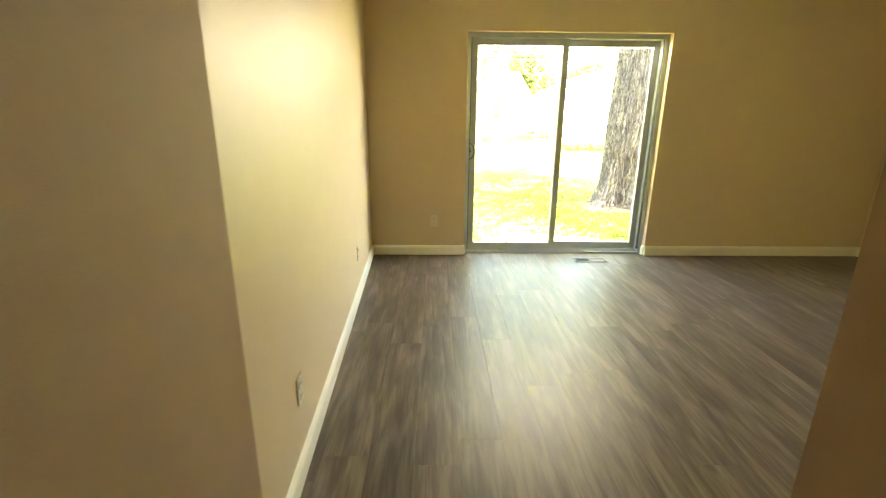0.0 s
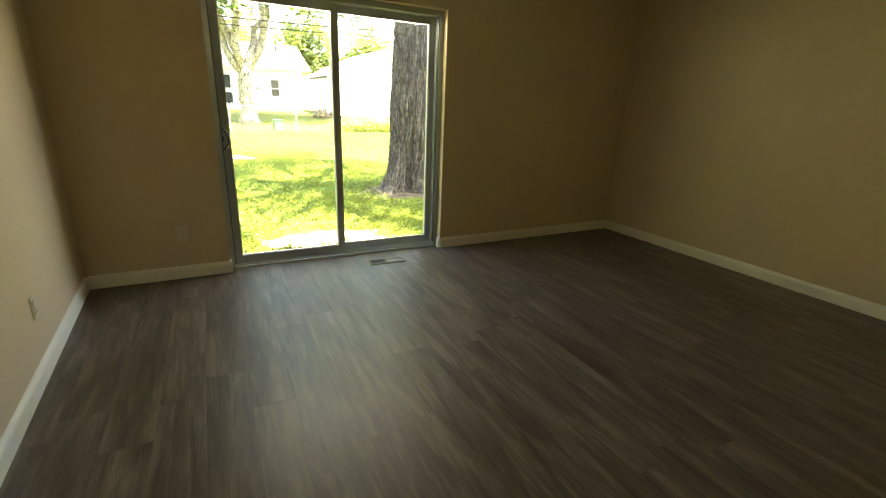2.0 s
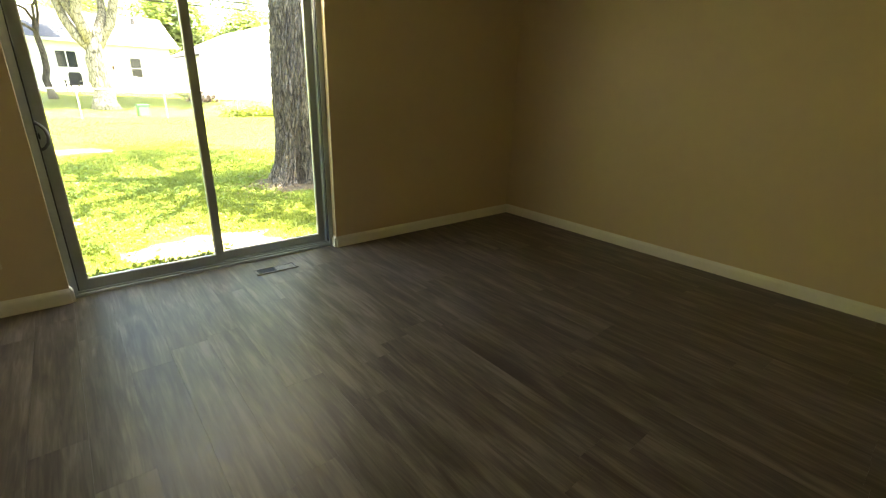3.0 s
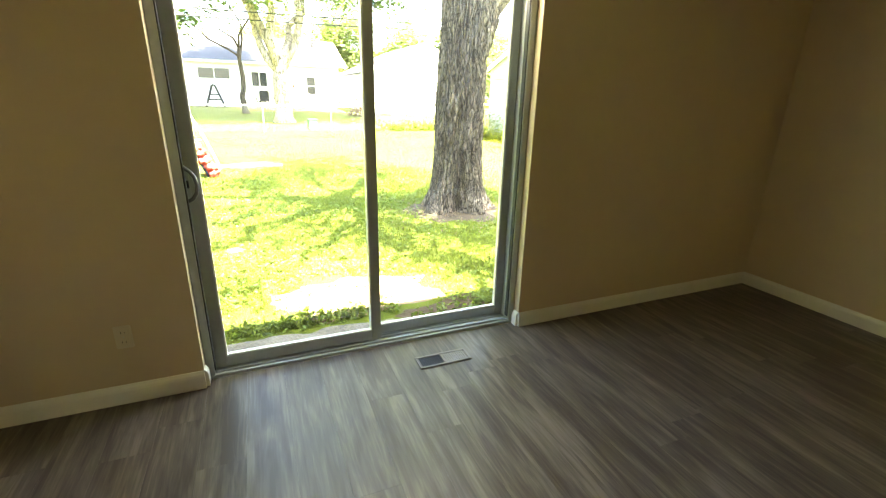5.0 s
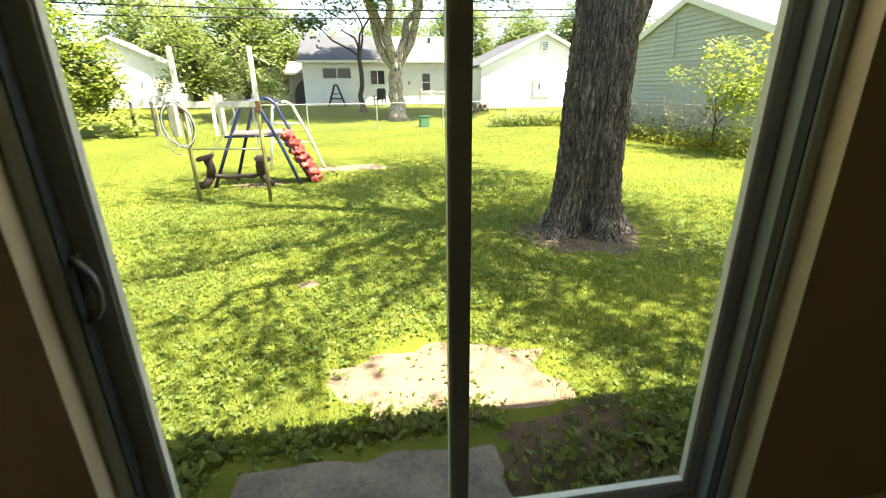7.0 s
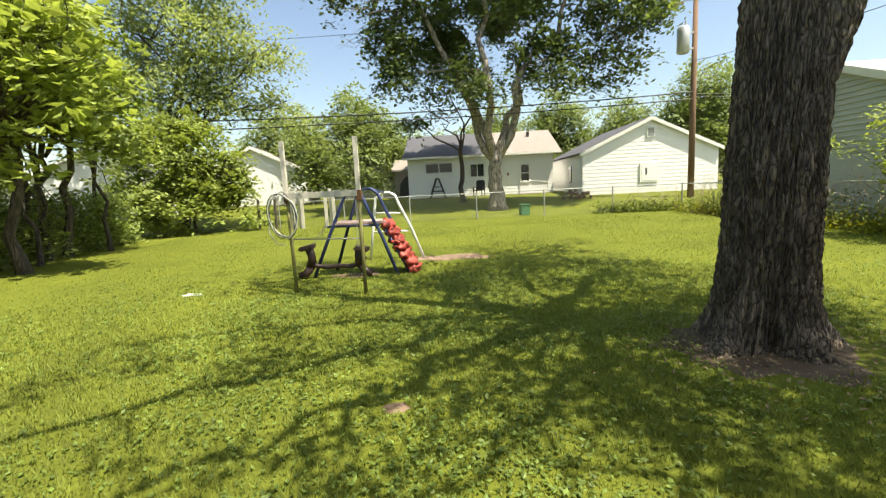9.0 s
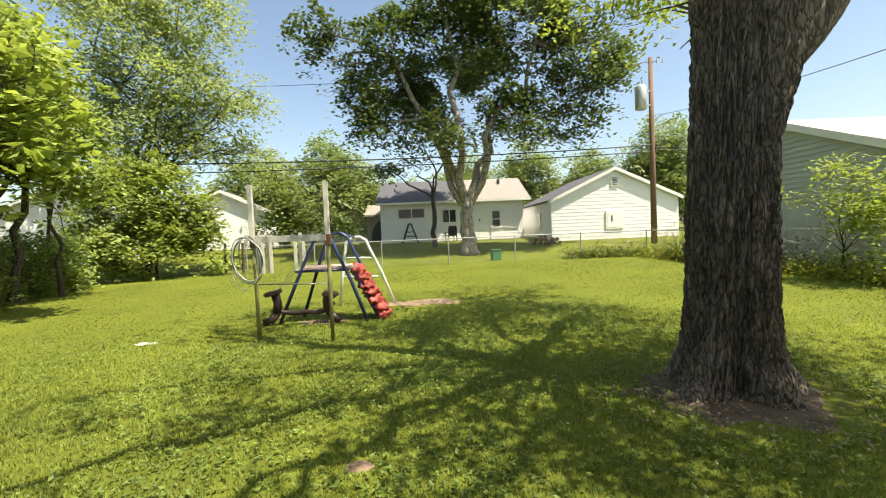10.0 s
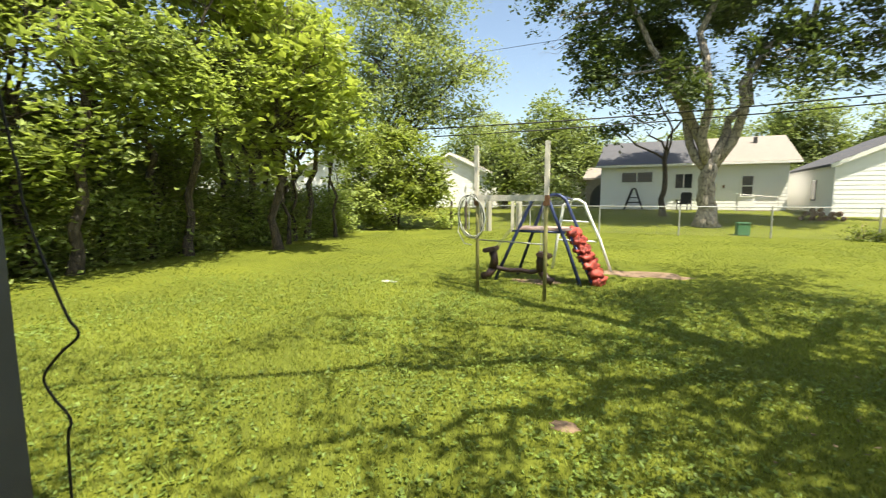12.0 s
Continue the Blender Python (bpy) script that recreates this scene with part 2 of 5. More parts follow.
# ---- the sliding glass door ----
FY0, FY1 = 0.058, 0.205
door = tagged(thing("door_1", 0, 0, 0), "closed two-panel sliding glass door with pale aluminium frame", "sliding door", kind="structure")
fr = bmesh.new()
add_box(fr, 0.0, FY0, 0.02, 0.038, FY1, DH, 0.002), add_box(fr, DW - 0.038, FY0, 0.02, DW, FY1, DH, 0.002)
add_box(fr, 0.038, FY0, DH - 0.042, DW - 0.038, FY1, DH, 0.002)
part("door_frame", fr, ALU, door, "pale grey aluminium door frame")
tr = bmesh.new()
add_box(tr, 0.0, FY0, 0.0, DW, FY1 + 0.04, 0.020, 0.002)
for y in (0.075, 0.122, 0.147, 0.170, 0.200):
    add_box(tr, 0.038, y, 0.020, DW - 0.038, y + 0.005, 0.033)
part("sill_track", tr, ALU, door, "grooved aluminium sill track")
sg = bmesh.new()
add_box(sg, 0.038, FY0 + 0.004, 0.045, 0.044, FY0 + 0.030, DH - 0.045), add_box(sg, DW - 0.044, FY0 + 0.008, 0.045, DW - 0.038, FY0 + 0.040, DH - 0.045)
part("weather_strip", sg, DARK, door, "dark weather strip")


def door_panel(x0, x1, y0, label, left, right):
    """A framed pane: stiles of the given widths, rails, glazing bead and glass."""
    y1, z0, z1 = y0 + 0.036, 0.034, DH - 0.040
    p = part("door_panel", box(x0, y0, z0, x0 + left, y1, z1, 0.003), ALU, door, label)
    bm = box(x1 - right, y0, z0, x1, y1, z1, 0.003)
    part("stile", bm, ALU, p)
    bm = box(x0 + left, y0 + 0.002, z0, x1 - right, y1 - 0.002, z0 + 0.058, 0.003)
    part("bottom_rail", bm, ALU, p)
    bm = box(x0 + left, y0 + 0.002, z1 - 0.055, x1 - right, y1 - 0.002, z1, 0.003)
    part("top_rail", bm, ALU, p)
    bd = bmesh.new()
    a, b, c, d = x0 + left, x1 - right, z0 + 0.058, z1 - 0.055
    for q in ((a, c, a + 0.006, d), (b - 0.006, c, b, d), (a + 0.006, c, b - 0.006, c + 0.006), (a + 0.006, d - 0.006, b - 0.006, d)):
        add_box(bd, q[0], y0 + 0.006, q[1], q[2], y1 - 0.006, q[3])
    part("glazing_bead", bd, TRIM, p, "white glazing bead")
    g = part("pane", box(a + 0.006, y0 + 0.016, c + 0.006, b - 0.006, y0 + 0.020, d - 0.006), GLASS, p, "clear glass pane")
    g.visible_shadow = False
    return p


slider = door_panel(0.038, 0.936, 0.106, "sliding panel with a pull handle", 0.058, 0.052)
door_panel(0.884, DW - 0.040, 0.150, "fixed panel of the glass door", 0.050, 0.050)
HANDLE = mat("dark_grey_handle", (0.16, 0.165, 0.165), 0.4, 0.6, var=0.15)
hd = tube([(0.042, 0.100, 0.935), (0.047, 0.084, 0.938), (0.064, 0.076, 0.948), (0.083, 0.072, 0.975), (0.090, 0.070, 1.012), (0.083, 0.072, 1.050),
           (0.064, 0.076, 1.077), (0.047, 0.084, 1.087), (0.042, 0.100, 1.09)], 0.0085, 10)
handle = part("door_handle", hd, HANDLE, slider, "dark grey metal pull handle", True)
part("handle_plate", box(0.040, 0.099, 0.925, 0.058, 0.1055, 1.10, 0.002), ALU, handle)
part("latch", box(0.046, 0.088, 0.995, 0.054, 0.102, 1.03, 0.002), DARK, handle, "dark latch lever")
# outer trim of the door
ot = box(-0.075, WT, -0.02, 0.0, WT + 0.042, DH + 0.06, 0.004)
# left trim: darker copy of ALU, with its shade put into the colour
part("outer_trim", ot, mat("shaded_grey_trim", (0.13, 0.135, 0.13), 0.6, 0.2, var=0.2), door, "grey outer door trim")
part("outer_trim", box(DW + 0.06, WT, -0.02, DW + 0.135, WT + 0.03, DH + 0.06, 0.004), ALU, door, "grey outer door trim")

# ---- floor register, outlets ----
reg = thing("floor_register", 1.220, -0.188, 0.0, 0, "brown metal floor register set in the planks", "floor vent")
REG = mat("register_enamel", (0.20, 0.17, 0.145), 0.55, 0.2, var=0.1, scale=20)
REGD = mat("register_blades", (0.20, 0.17, 0.15), 0.45, 0.2, var=0.1, scale=20)
rb = bmesh.new()
for q in ((-0.155, -0.058, 0.155, -0.043), (-0.155, 0.043, 0.155, 0.058), (-0.155, -0.043, -0.138, 0.043), (0.138, -0.043, 0.155, 0.043), (-0.008, -0.043, 0.008, 0.043)):
    add_box(rb, q[0], q[1], 0.001, q[2], q[3], 0.007, 0.0015)
part("register_frame", rb, REG, reg)
# black sheet over the planks, painting the darkness inside a duct
part("duct", box(-0.138, -0.043, 0.0005, 0.138, 0.043, 0.0015), DARK, reg, "black duct opening")
for i in range(10):
    for side in (0, 1):
        x = (-0.128 if side == 0 else 0.016) + i * 0.0125
        lv = box(-0.0045, -0.042, -0.0004, 0.0045, 0.042, 0.0004, 0, pose(x, 0, 0.0045, 0, 50 if side == 0 else -12, 0))
        part("louvre", lv, REGD if side else DARK, reg)


def outlet(m, label):
    ob = thing("wall_outlet", 0, 0, 0, 0, label, "outlet", "wall outlets")
    ob.matrix_basis = m
    cover = part("cover_plate", box(-0.035, -0.006, -0.057, 0.035, 0, 0.057, 0.003), PLASTIC, ob)
    for z in (-0.024, 0.024):
        part("socket", box(-0.017, -0.0085, z - 0.014, 0.017, -0.006, z + 0.014, 0.003), PLASTIC, cover)
        sl = bmesh.new()
        add_box(sl, -0.008, -0.0092, z - 0.004, -0.006, -0.0085, z + 0.006), add_box(sl, 0.006, -0.0092, z - 0.003, 0.008, -0.0085, z + 0.005)
        part("slots", sl, DARK, cover)
    part("screw", tube([(0, -0.0055, 0), (0, -0.0075, 0)], 0.003, 8), CHROME, cover)
    return ob


outlet(WEST @ pose(0, -1.10, 0.34, 0, 0, 90), "ivory duplex outlet on the side wall")
outlet(WEST @ pose(0, -2.84, 0.34, 0, 0, 90), "ivory duplex outlet on the side wall near the hall")
outlet(pose(-0.294, 0, 0.345, 0, 0, 0), "ivory duplex outlet beside the glass door")

# ---- ground ----
GZ = -0.22


def ground_z(x, y):
    k = min(max((y - 20.0) / 12.0, 0.0), 1.0)
    return GZ + 0.75 * k * k * (3 - 2 * k)


GRASSY = mat("lawn_soil", (0.080, 0.098, 0.016), 0.9, color2=(0.150, 0.168, 0.022), scale=0.55, bump=1.0, bump_scale=14, spec=0.08)


def spread(lo, hi, mid0, mid1, step):
    inner = list(np.arange(mid0, mid1 + 1e-6, step))
    left, right, d, v = [], [], step, mid0
    while v > lo:
        d *= 1.35
        v -= d
        left.append(v)
    d, v = step, inner[-1]
    while v < hi:
        d *= 1.35
        v += d
        right.append(v)
    return left[::-1] + inner + right


gx, gy = spread(-1500, 1500, -14, 18, 0.5), spread(-300, 2500, 0.5, 40, 0.5)
gv, gf = [], []
for y in gy:
    for x in gx:
        bumpy = 0.03 * noise.noise((x * 0.35, y * 0.35, 0)) if y > 2.2 and math.hypot(x, y) < 60 else 0.0
        gv.append((x, y, ground_z(x, y) + bumpy - (0.25 if y < 0.24 and -2 < x < 6 else 0)))
nx = len(gx)
for j in range(len(gy) - 1):
    for i in range(nx - 1):
        gf.append((j * nx + i, j * nx + i + 1, (j + 1) * nx + i + 1, (j + 1) * nx + i))
ground = tagged(mesh_np("ground", gv, gf, GRASSY, None, True), "sunlit mown lawn with clover and bare spots", "lawn", kind="structure")

CONC = mat("old_concrete", (0.165, 0.138, 0.108), 0.92, var=0.5, scale=4, bump=0.9, bump_scale=40)
DIRT = mat("dry_dirt", (0.185, 0.122, 0.080), 0.95, color2=(0.30, 0.215, 0.150), scale=4, bump=0.7, bump_scale=40, spec=0.1)
sl = box(0.01, 0.25, GZ - 0.06, 1.20, 0.74, GZ + 0.040, 0.012)
bmesh.ops.subdivide_edges(sl, edges=[e for e in sl.edges if e.calc_length() > 0.3], cuts=22, use_grid_fill=True)
for v in sl.verts:
    q = Vector((v.co.x * 5, v.co.y * 5, 0.0))
    v.co += Vector((0.05 * noise.noise(q + Vector((3, 0, 0))), 0.05 * noise.noise(q + Vector((0, 7, 0))), 0.012 * noise.noise(q * 1.6)))
    if v.co.y < 0.246:
        v.co.y = 0.246
tagged(part("step_slab", sl, CONC), "weathered, soiled concrete step slab at the door", "slab", kind="structure")
# house shell above the room
ROOFM = mat("roof_edge", (0.30, 0.28, 0.25), 0.85, var=0.2)
structure("roof_slab", box(X0 - 3.0, HY0 - 0.5, 2.52, X1 + 3.0, WT + 0.10, 2.64), ROOFM, "flat roof over the room", "roof")

house_objects = set(scene.objects)

# ---- plants: helpers ----
def raw_mesh(name, verts, nper, material, parent=None):
    """A mesh of separate faces with nper corners each, from an array of corners."""
    me = bpy.data.meshes.new(name)
    k = len(verts) // nper
    me.vertices.add(len(verts))
    me.vertices.foreach_set("co", np.asarray(verts, np.float32).ravel())
    me.loops.add(len(verts))
    me.loops.foreach_set("vertex_index", np.arange(len(verts), dtype=np.int32))
    me.polygons.add(k)
    me.polygons.foreach_set("loop_start", np.arange(0, len(verts), nper, dtype=np.int32))
    me.update(calc_edges=True)
    me.materials.append(material)
    ob = new(name, me)
    ob.parent = parent
    return ob


def leaves(centres, sizes, rng, flat=0.45, clump=1):
    """Pointed leaves, each two triangles folded along its rib, at the centres; flat pulls them level.
    Leaves of one spray, clump by clump, share much of their tilt."""
    k = len(centres)
    nrm = rng.normal(size=(k, 3))
    nrm[:, 2] = np.abs(nrm[:, 2]) + flat * 2
    if clump > 1:
        tilt = rng.normal(size=(-(-k // clump), 3))
        tilt[:, 2] = np.abs(tilt[:, 2]) + flat * 2
        nrm = nrm * 0.55 + np.repeat(tilt, clump, 0)[:k]
    nrm /= np.linalg.norm(nrm, axis=1)[:, None]
    ax = np.cross(nrm, rng.normal(size=(k, 3)))
    ax /= np.linalg.norm(ax, axis=1)[:, None] + 1e-9
    side = np.cross(nrm, ax)
    s = np.asarray(sizes)[:, None]
    droop = nrm * s * 0.16
    a, b = centres - ax * s * 0.5, centres + ax * s * 0.55 - droop
    c, d = centres + side * s * 0.34 - droop, centres - side * s * 0.34 - droop
    return np.stack([a, c, b, a, b, d], 1).reshape(-1, 3)


def blob_points(blobs, per_m3, rng, clump, spread, gap=0.12, gscale=0.5):
    """Leaf places in clumps through the outer part of ellipsoids; noise opens gaps."""
    out = []
    for cx, cy, cz, rx, ry, rz in blobs:
        k = max(6, int(per_m3 * rx * ry * rz * 4.2))
        u = rng.normal(size=(k, 3))
        u /= np.linalg.norm(u, axis=1)[:, None]
        r = rng.uniform(0.25, 1.0, k) ** 0.5 * (1 + 0.16 * rng.normal(size=k))
        c = np.array([cx, cy, cz]) + u * r[:, None] * np.array([rx, ry, rz])
        keep = [noise.noise((p[0] * gscale + 7, p[1] * gscale, p[2] * gscale * 1.3)) > gap - 0.25 for p in c]
        out.append(c[np.array(keep)])
    c = np.concatenate(out)
    off = rng.normal(size=(len(c), clump, 3)) * np.array([spread, spread, spread * 0.38])
    off[:, :, 2] -= 0.35 * (off[:, :, 0] ** 2 + off[:, :, 1] ** 2) / max(spread, 0.05)
    return (c[:, None, :] + off).reshape(-1, 3), c


def crooked(a, b, rng, k=6, bend=0.12):
    a, b = Vector(a), Vector(b)
    w = (b - a).length * bend
    return [a.lerp(b, i / k) + (Vector((rng.normal(), rng.normal(), rng.normal() * 0.5)) * w * math.sin(math.pi * i / k) if 0 < i < k else Vector())
            for i in range(k + 1)]


def tree(name, x, y, trunk, blobs, leaf, bark, label, seed, per_m3=1.1, clump=16, size=0.16, spread=0.35, gap=0.12, twigs=14, group="", stems=None, mains=None):
    """trunk: (height of fork, radius). Limbs run from the fork to each part of the crown, twigs on to clumps of leaves."""
    rng = np.random.default_rng(seed)
    z0 = ground_z(x, y)
    ob = thing(name, x, y, z0 - 0.05, 0, label, "tree" if "shrub" not in name else "shrub", group)
    fh, r0 = trunk
    local = [(b[0] - x, b[1] - y, b[2] - z0, *b[3:]) for b in blobs]
    stems = stems or [(0, 0)]
    for sx, sy in stems:
        bm = bmesh.new()
        top = Vector((sx * 1.6, sy * 1.6, fh))
        pts = crooked((sx, sy, -0.05), top, rng, 7, 0.03)
        rad = [r0 * (1.0 + 0.55 * math.exp(-i * 1.6)) * (1 - 0.3 * i / 7) for i in range(8)]
        add_tube(bm, pts, rad, 12)
        part("trunk", bm, bark, ob, smooth=True)
    bm = bmesh.new()
    for i, b in enumerate(local):
        sx, sy = stems[i % len(stems)]
        top = Vector((sx * 1.6, sy * 1.6, fh * (0.86 if i % 2 else 0.98)))
        tip = Vector(b[:3]) + Vector((0, 0, b[5] * 0.35))
        rr = r0 * 0.40
        if mains:
            w = min(mains, key=lambda q: (Vector(q) - Vector((x, y, z0)) - tip).length)
            top = Vector(w) - Vector((x, y, z0))
            rr = r0 * 0.17
        limb = crooked(top, tip, rng, 6, 0.09)
        add_tube(bm, limb, [rr * (1 - 0.8 * q / 6) for q in range(7)], 8)
        for q in range(twigs):
            s = limb[2 + q % 5]
            u = Vector(rng.normal(size=3)).normalized()
            e = Vector(b[:3]) + Vector((u.x * b[3], u.y * b[4], abs(u.z) * b[5])) * 0.85
            add_tube(bm, crooked(s, e, rng, 4, 0.10), [rr * 0.24 * (1 - 0.75 * k / 4) for k in range(5)], 5, cap=False)
    for w in mains or ():
        add_tube(bm, crooked((0, 0, fh * 0.82), Vector(w) - Vector((x, y, z0)), rng, 7, 0.045), [r0 * (0.52 - 0.32 * q / 7) for q in range(8)], 12)
    part("limbs", bm, bark, ob, smooth=True)
    pts, _ = blob_points(local, per_m3, rng, clump, spread, gap)
    pts[:, 2] = np.maximum(pts[:, 2], 0.06 + 0.1 * rng.random(len(pts)))
    raw_mesh("crown", leaves(pts, rng.uniform(0.65, 1.25, len(pts)) * size, rng, 0.45, clump), 3, leaf, ob)
    return ob


LEAF_MAPLE = leaf_mat("maple_leaf", (0.094, 0.130, 0.048), 0.45, 0.38)
LEAF_BRIGHT = leaf_mat("bright_leaf", (0.300, 0.360, 0.095), 0.35, 0.45)
LEAF_HEDGE = leaf_mat("hedge_leaf", (0.250, 0.310, 0.095), 0.5, 0.5)
LEAF_FEATHER = leaf_mat("feathery_leaf", (0.275, 0.325, 0.150), 0.35, 0.5)
LEAF_FAR = leaf_mat("far_leaf", (0.210, 0.260, 0.100), 0.4, 0.4)
LEAF_SHRUB = leaf_mat("shrub_leaf", (0.265, 0.320, 0.085), 0.4, 0.4)


def bark_mat(name, dark, light, ridge=9.0):
    """Furrowed bark: stretched ridges in colour and relief."""
    m = mat(name, dark, 0.92, color2=light, scale=11, stretch=(1, 1, 0.26))
    n, l = m.node_tree.nodes, m.node_tree.links
    p = n["Principled BSDF"]
    tc = n.new("ShaderNodeTexCoord")
    mp = n.new("ShaderNodeMapping")
    mp.inputs["Scale"].default_value = (1, 1, 0.26)
    l.new(tc.outputs["Object"], mp.inputs["Vector"])
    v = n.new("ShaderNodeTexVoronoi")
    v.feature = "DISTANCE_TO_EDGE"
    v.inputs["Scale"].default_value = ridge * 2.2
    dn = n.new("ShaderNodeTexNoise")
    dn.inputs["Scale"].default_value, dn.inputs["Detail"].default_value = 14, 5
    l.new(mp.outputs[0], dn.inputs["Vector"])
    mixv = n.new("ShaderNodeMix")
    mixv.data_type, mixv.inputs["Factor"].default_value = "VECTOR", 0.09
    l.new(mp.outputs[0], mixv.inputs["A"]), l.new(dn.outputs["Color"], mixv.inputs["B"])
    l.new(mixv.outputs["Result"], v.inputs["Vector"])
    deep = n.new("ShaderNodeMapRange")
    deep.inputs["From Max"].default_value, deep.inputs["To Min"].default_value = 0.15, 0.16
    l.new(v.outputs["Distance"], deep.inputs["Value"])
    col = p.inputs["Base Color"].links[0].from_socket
    # base colour multiplied darker towards the cell edges
    furrow_mix = n.new("ShaderNodeMix")
    furrow_mix.data_type, furrow_mix.blend_type = "RGBA", "MULTIPLY"
    furrow_mix.inputs["Factor"].default_value = 1.0
    l.new(col, furrow_mix.inputs["A"]), l.new(deep.outputs[0], furrow_mix.inputs["B"]), l.new(furrow_mix.outputs["Result"], p.inputs["Base Color"])
    b = n.new("ShaderNodeBump")
    b.inputs["Strength"].default_value, b.inputs["Distance"].default_value = 1.0, 0.05
    l.new(v.outputs["Distance"], b.inputs["Height"]), l.new(b.outputs[0], p.inputs["Normal"])
    return m


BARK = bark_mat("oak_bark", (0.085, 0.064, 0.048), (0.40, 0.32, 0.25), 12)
BARK_GREY = bark_mat("grey_bark", (0.22, 0.18, 0.14), (0.50, 0.43, 0.35), 5)
BARK_DARK = bark_mat("dark_bark", (0.06, 0.045, 0.035), (0.14, 0.11, 0.085), 6)

# ---- the big tree by the house ----
BX, BY = 3.28, 4.00
big = thing("big_tree", BX, BY, GZ - 0.03, 0, "large tree with deeply furrowed grey-brown bark and flared roots", "tree")


def furrow(a, z, r):
    """Depth of the bark's plates round the trunk."""
    b = a + 0.05 * noise.noise((math.cos(a) * 3, math.sin(a) * 3, z * 4.0))
    w = noise.noise((math.cos(b) * 11.5, math.sin(b) * 11.5, z * 2.6))
    v = noise.noise((math.cos(b) * 21, math.sin(b) * 21, z * 5.5 + 9))
    return 0.050 * (1 - min(1, abs(w) * 3.0)) + 0.020 * (1 - min(1, abs(v) * 3.0))


def bark_trunk(rows, seg, rad, axis):
    bm, rings = bmesh.new(), []
    for i, z in enumerate(rows):
        ring = []
        for k in range(seg):
            a = 2 * math.pi * k / seg
            r = rad(a, z)
            r += furrow(a, z, r)
            cx, cy = axis(z)
            ring.append(bm.verts.new((cx + math.cos(a) * r, cy + math.sin(a) * r, z)))
        rings.append(ring)
    for p, q in zip(rings, rings[1:]):
        for k in range(seg):
            bm.faces.new((p[k], p[(k + 1) % seg], q[(k + 1) % seg], q[k]))
    bm.faces.new(rings[-1])
    return bm


def trunk_radius(a, z):
    flare = 0.27 * math.exp(-max(z, 0) * 3.6) * (0.75 + 0.45 * math.cos(5 * a + 0.6) + 0.25 * math.cos(3 * a + 2.0))
    burl = 0.035 * math.exp(-((z - 1.55) / 0.5) ** 2) * max(0, math.cos(a - 3.6))
    fork = 0.26 * min(max(0, z - 2.2), 1.3) * max(0, math.cos(a + 0.55)) ** 3
    return 0.308 + flare + burl + fork - 0.012 * max(0, z - 0.6)


bt = bark_trunk([i * 0.020 for i in range(205)], 380, trunk_radius, lambda z: (0.02 * z, -0.01 * z))
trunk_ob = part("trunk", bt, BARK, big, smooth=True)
big_rng = np.random.default_rng(11)
BIG_LIMBS = [([(0.0, 0.0, 3.1), (-0.10, 0.0, 4.2), (-0.5, 0.2, 5.6), (-1.2, 0.5, 7.4), (-2.0, 0.9, 9.4)], 0.23),
         ([(0.16, -0.06, 2.55), (0.75, -0.30, 3.5), (1.5, -0.6, 4.6), (2.6, -1.0, 6.0), (4.0, -1.3, 7.6)], 0.22),
         ([(-0.05, 0.0, 3.7), (-0.9, -0.9, 4.9), (-1.8, -2.1, 6.0), (-2.9, -3.4, 7.1), (-3.6, -4.2, 7.7)], 0.075),
         ([(0.0, -0.05, 3.7), (-0.4, -1.2, 4.8), (-0.9, -2.5, 6.0), (-1.5, -3.8, 7.0)], 0.09),
         ([(0.0, -0.05, 3.5), (-0.3, -0.9, 4.3), (-0.8, -1.9, 5.1), (-1.3, -2.9, 5.6)], 0.075),
         ([(-0.1, 0.0, 3.8), (-1.0, -0.3, 5.0), (-1.9, -0.7, 6.2), (-2.9, -1.1, 7.2)], 0.08),
         ([(-0.1, 0.1, 4.0), (-0.6, 1.0, 5.2), (-1.2, 1.9, 6.4), (-1.9, 2.6, 7.4)], 0.09),
         ([(0.1, 0.1, 3.9), (0.5, 1.3, 5.0), (0.9, 2.6, 5.9), (1.5, 3.9, 6.4), (2.0, 4.8, 6.3)], 0.065),
         ([(0.3, -0.1, 4.2), (1.6, -1.2, 5.4), (2.8, -2.4, 6.4), (3.9, -3.4, 7.0)], 0.15),
         ([(0.3, 0.1, 4.4), (1.5, 0.9, 5.6), (2.7, 1.6, 6.8), (3.8, 2.4, 7.6)], 0.14),
         ([(0.1, -0.2, 3.9), (0.6, -1.4, 5.0), (1.1, -2.6, 6.0), (1.6, -3.7, 6.9)], 0.11),
         ([(0.6, -1.4, 5.0), (1.6, -2.4, 6.0), (2.6, -3.6, 6.8), (3.2, -4.6, 7.2)], 0.08),
         ([(0.6, -1.4, 5.0), (0.5, -2.6, 5.9), (0.2, -3.6, 6.6)], 0.07),
         ([(1.5, -0.6, 4.6), (2.4, -1.8, 5.6), (3.4, -2.9, 6.4), (4.4, -4.2, 7.0)], 0.08),
         ([(1.5, -0.6, 4.6), (2.6, -0.6, 5.8), (3.6, -0.8, 6.6), (4.6, -1.0, 7.2)], 0.08),
         ([(0.9, 2.6, 5.9), (0.6, 3.2, 5.3), (0.5, 3.8, 4.9)], 0.035)]
lb = bmesh.new()
tips = []
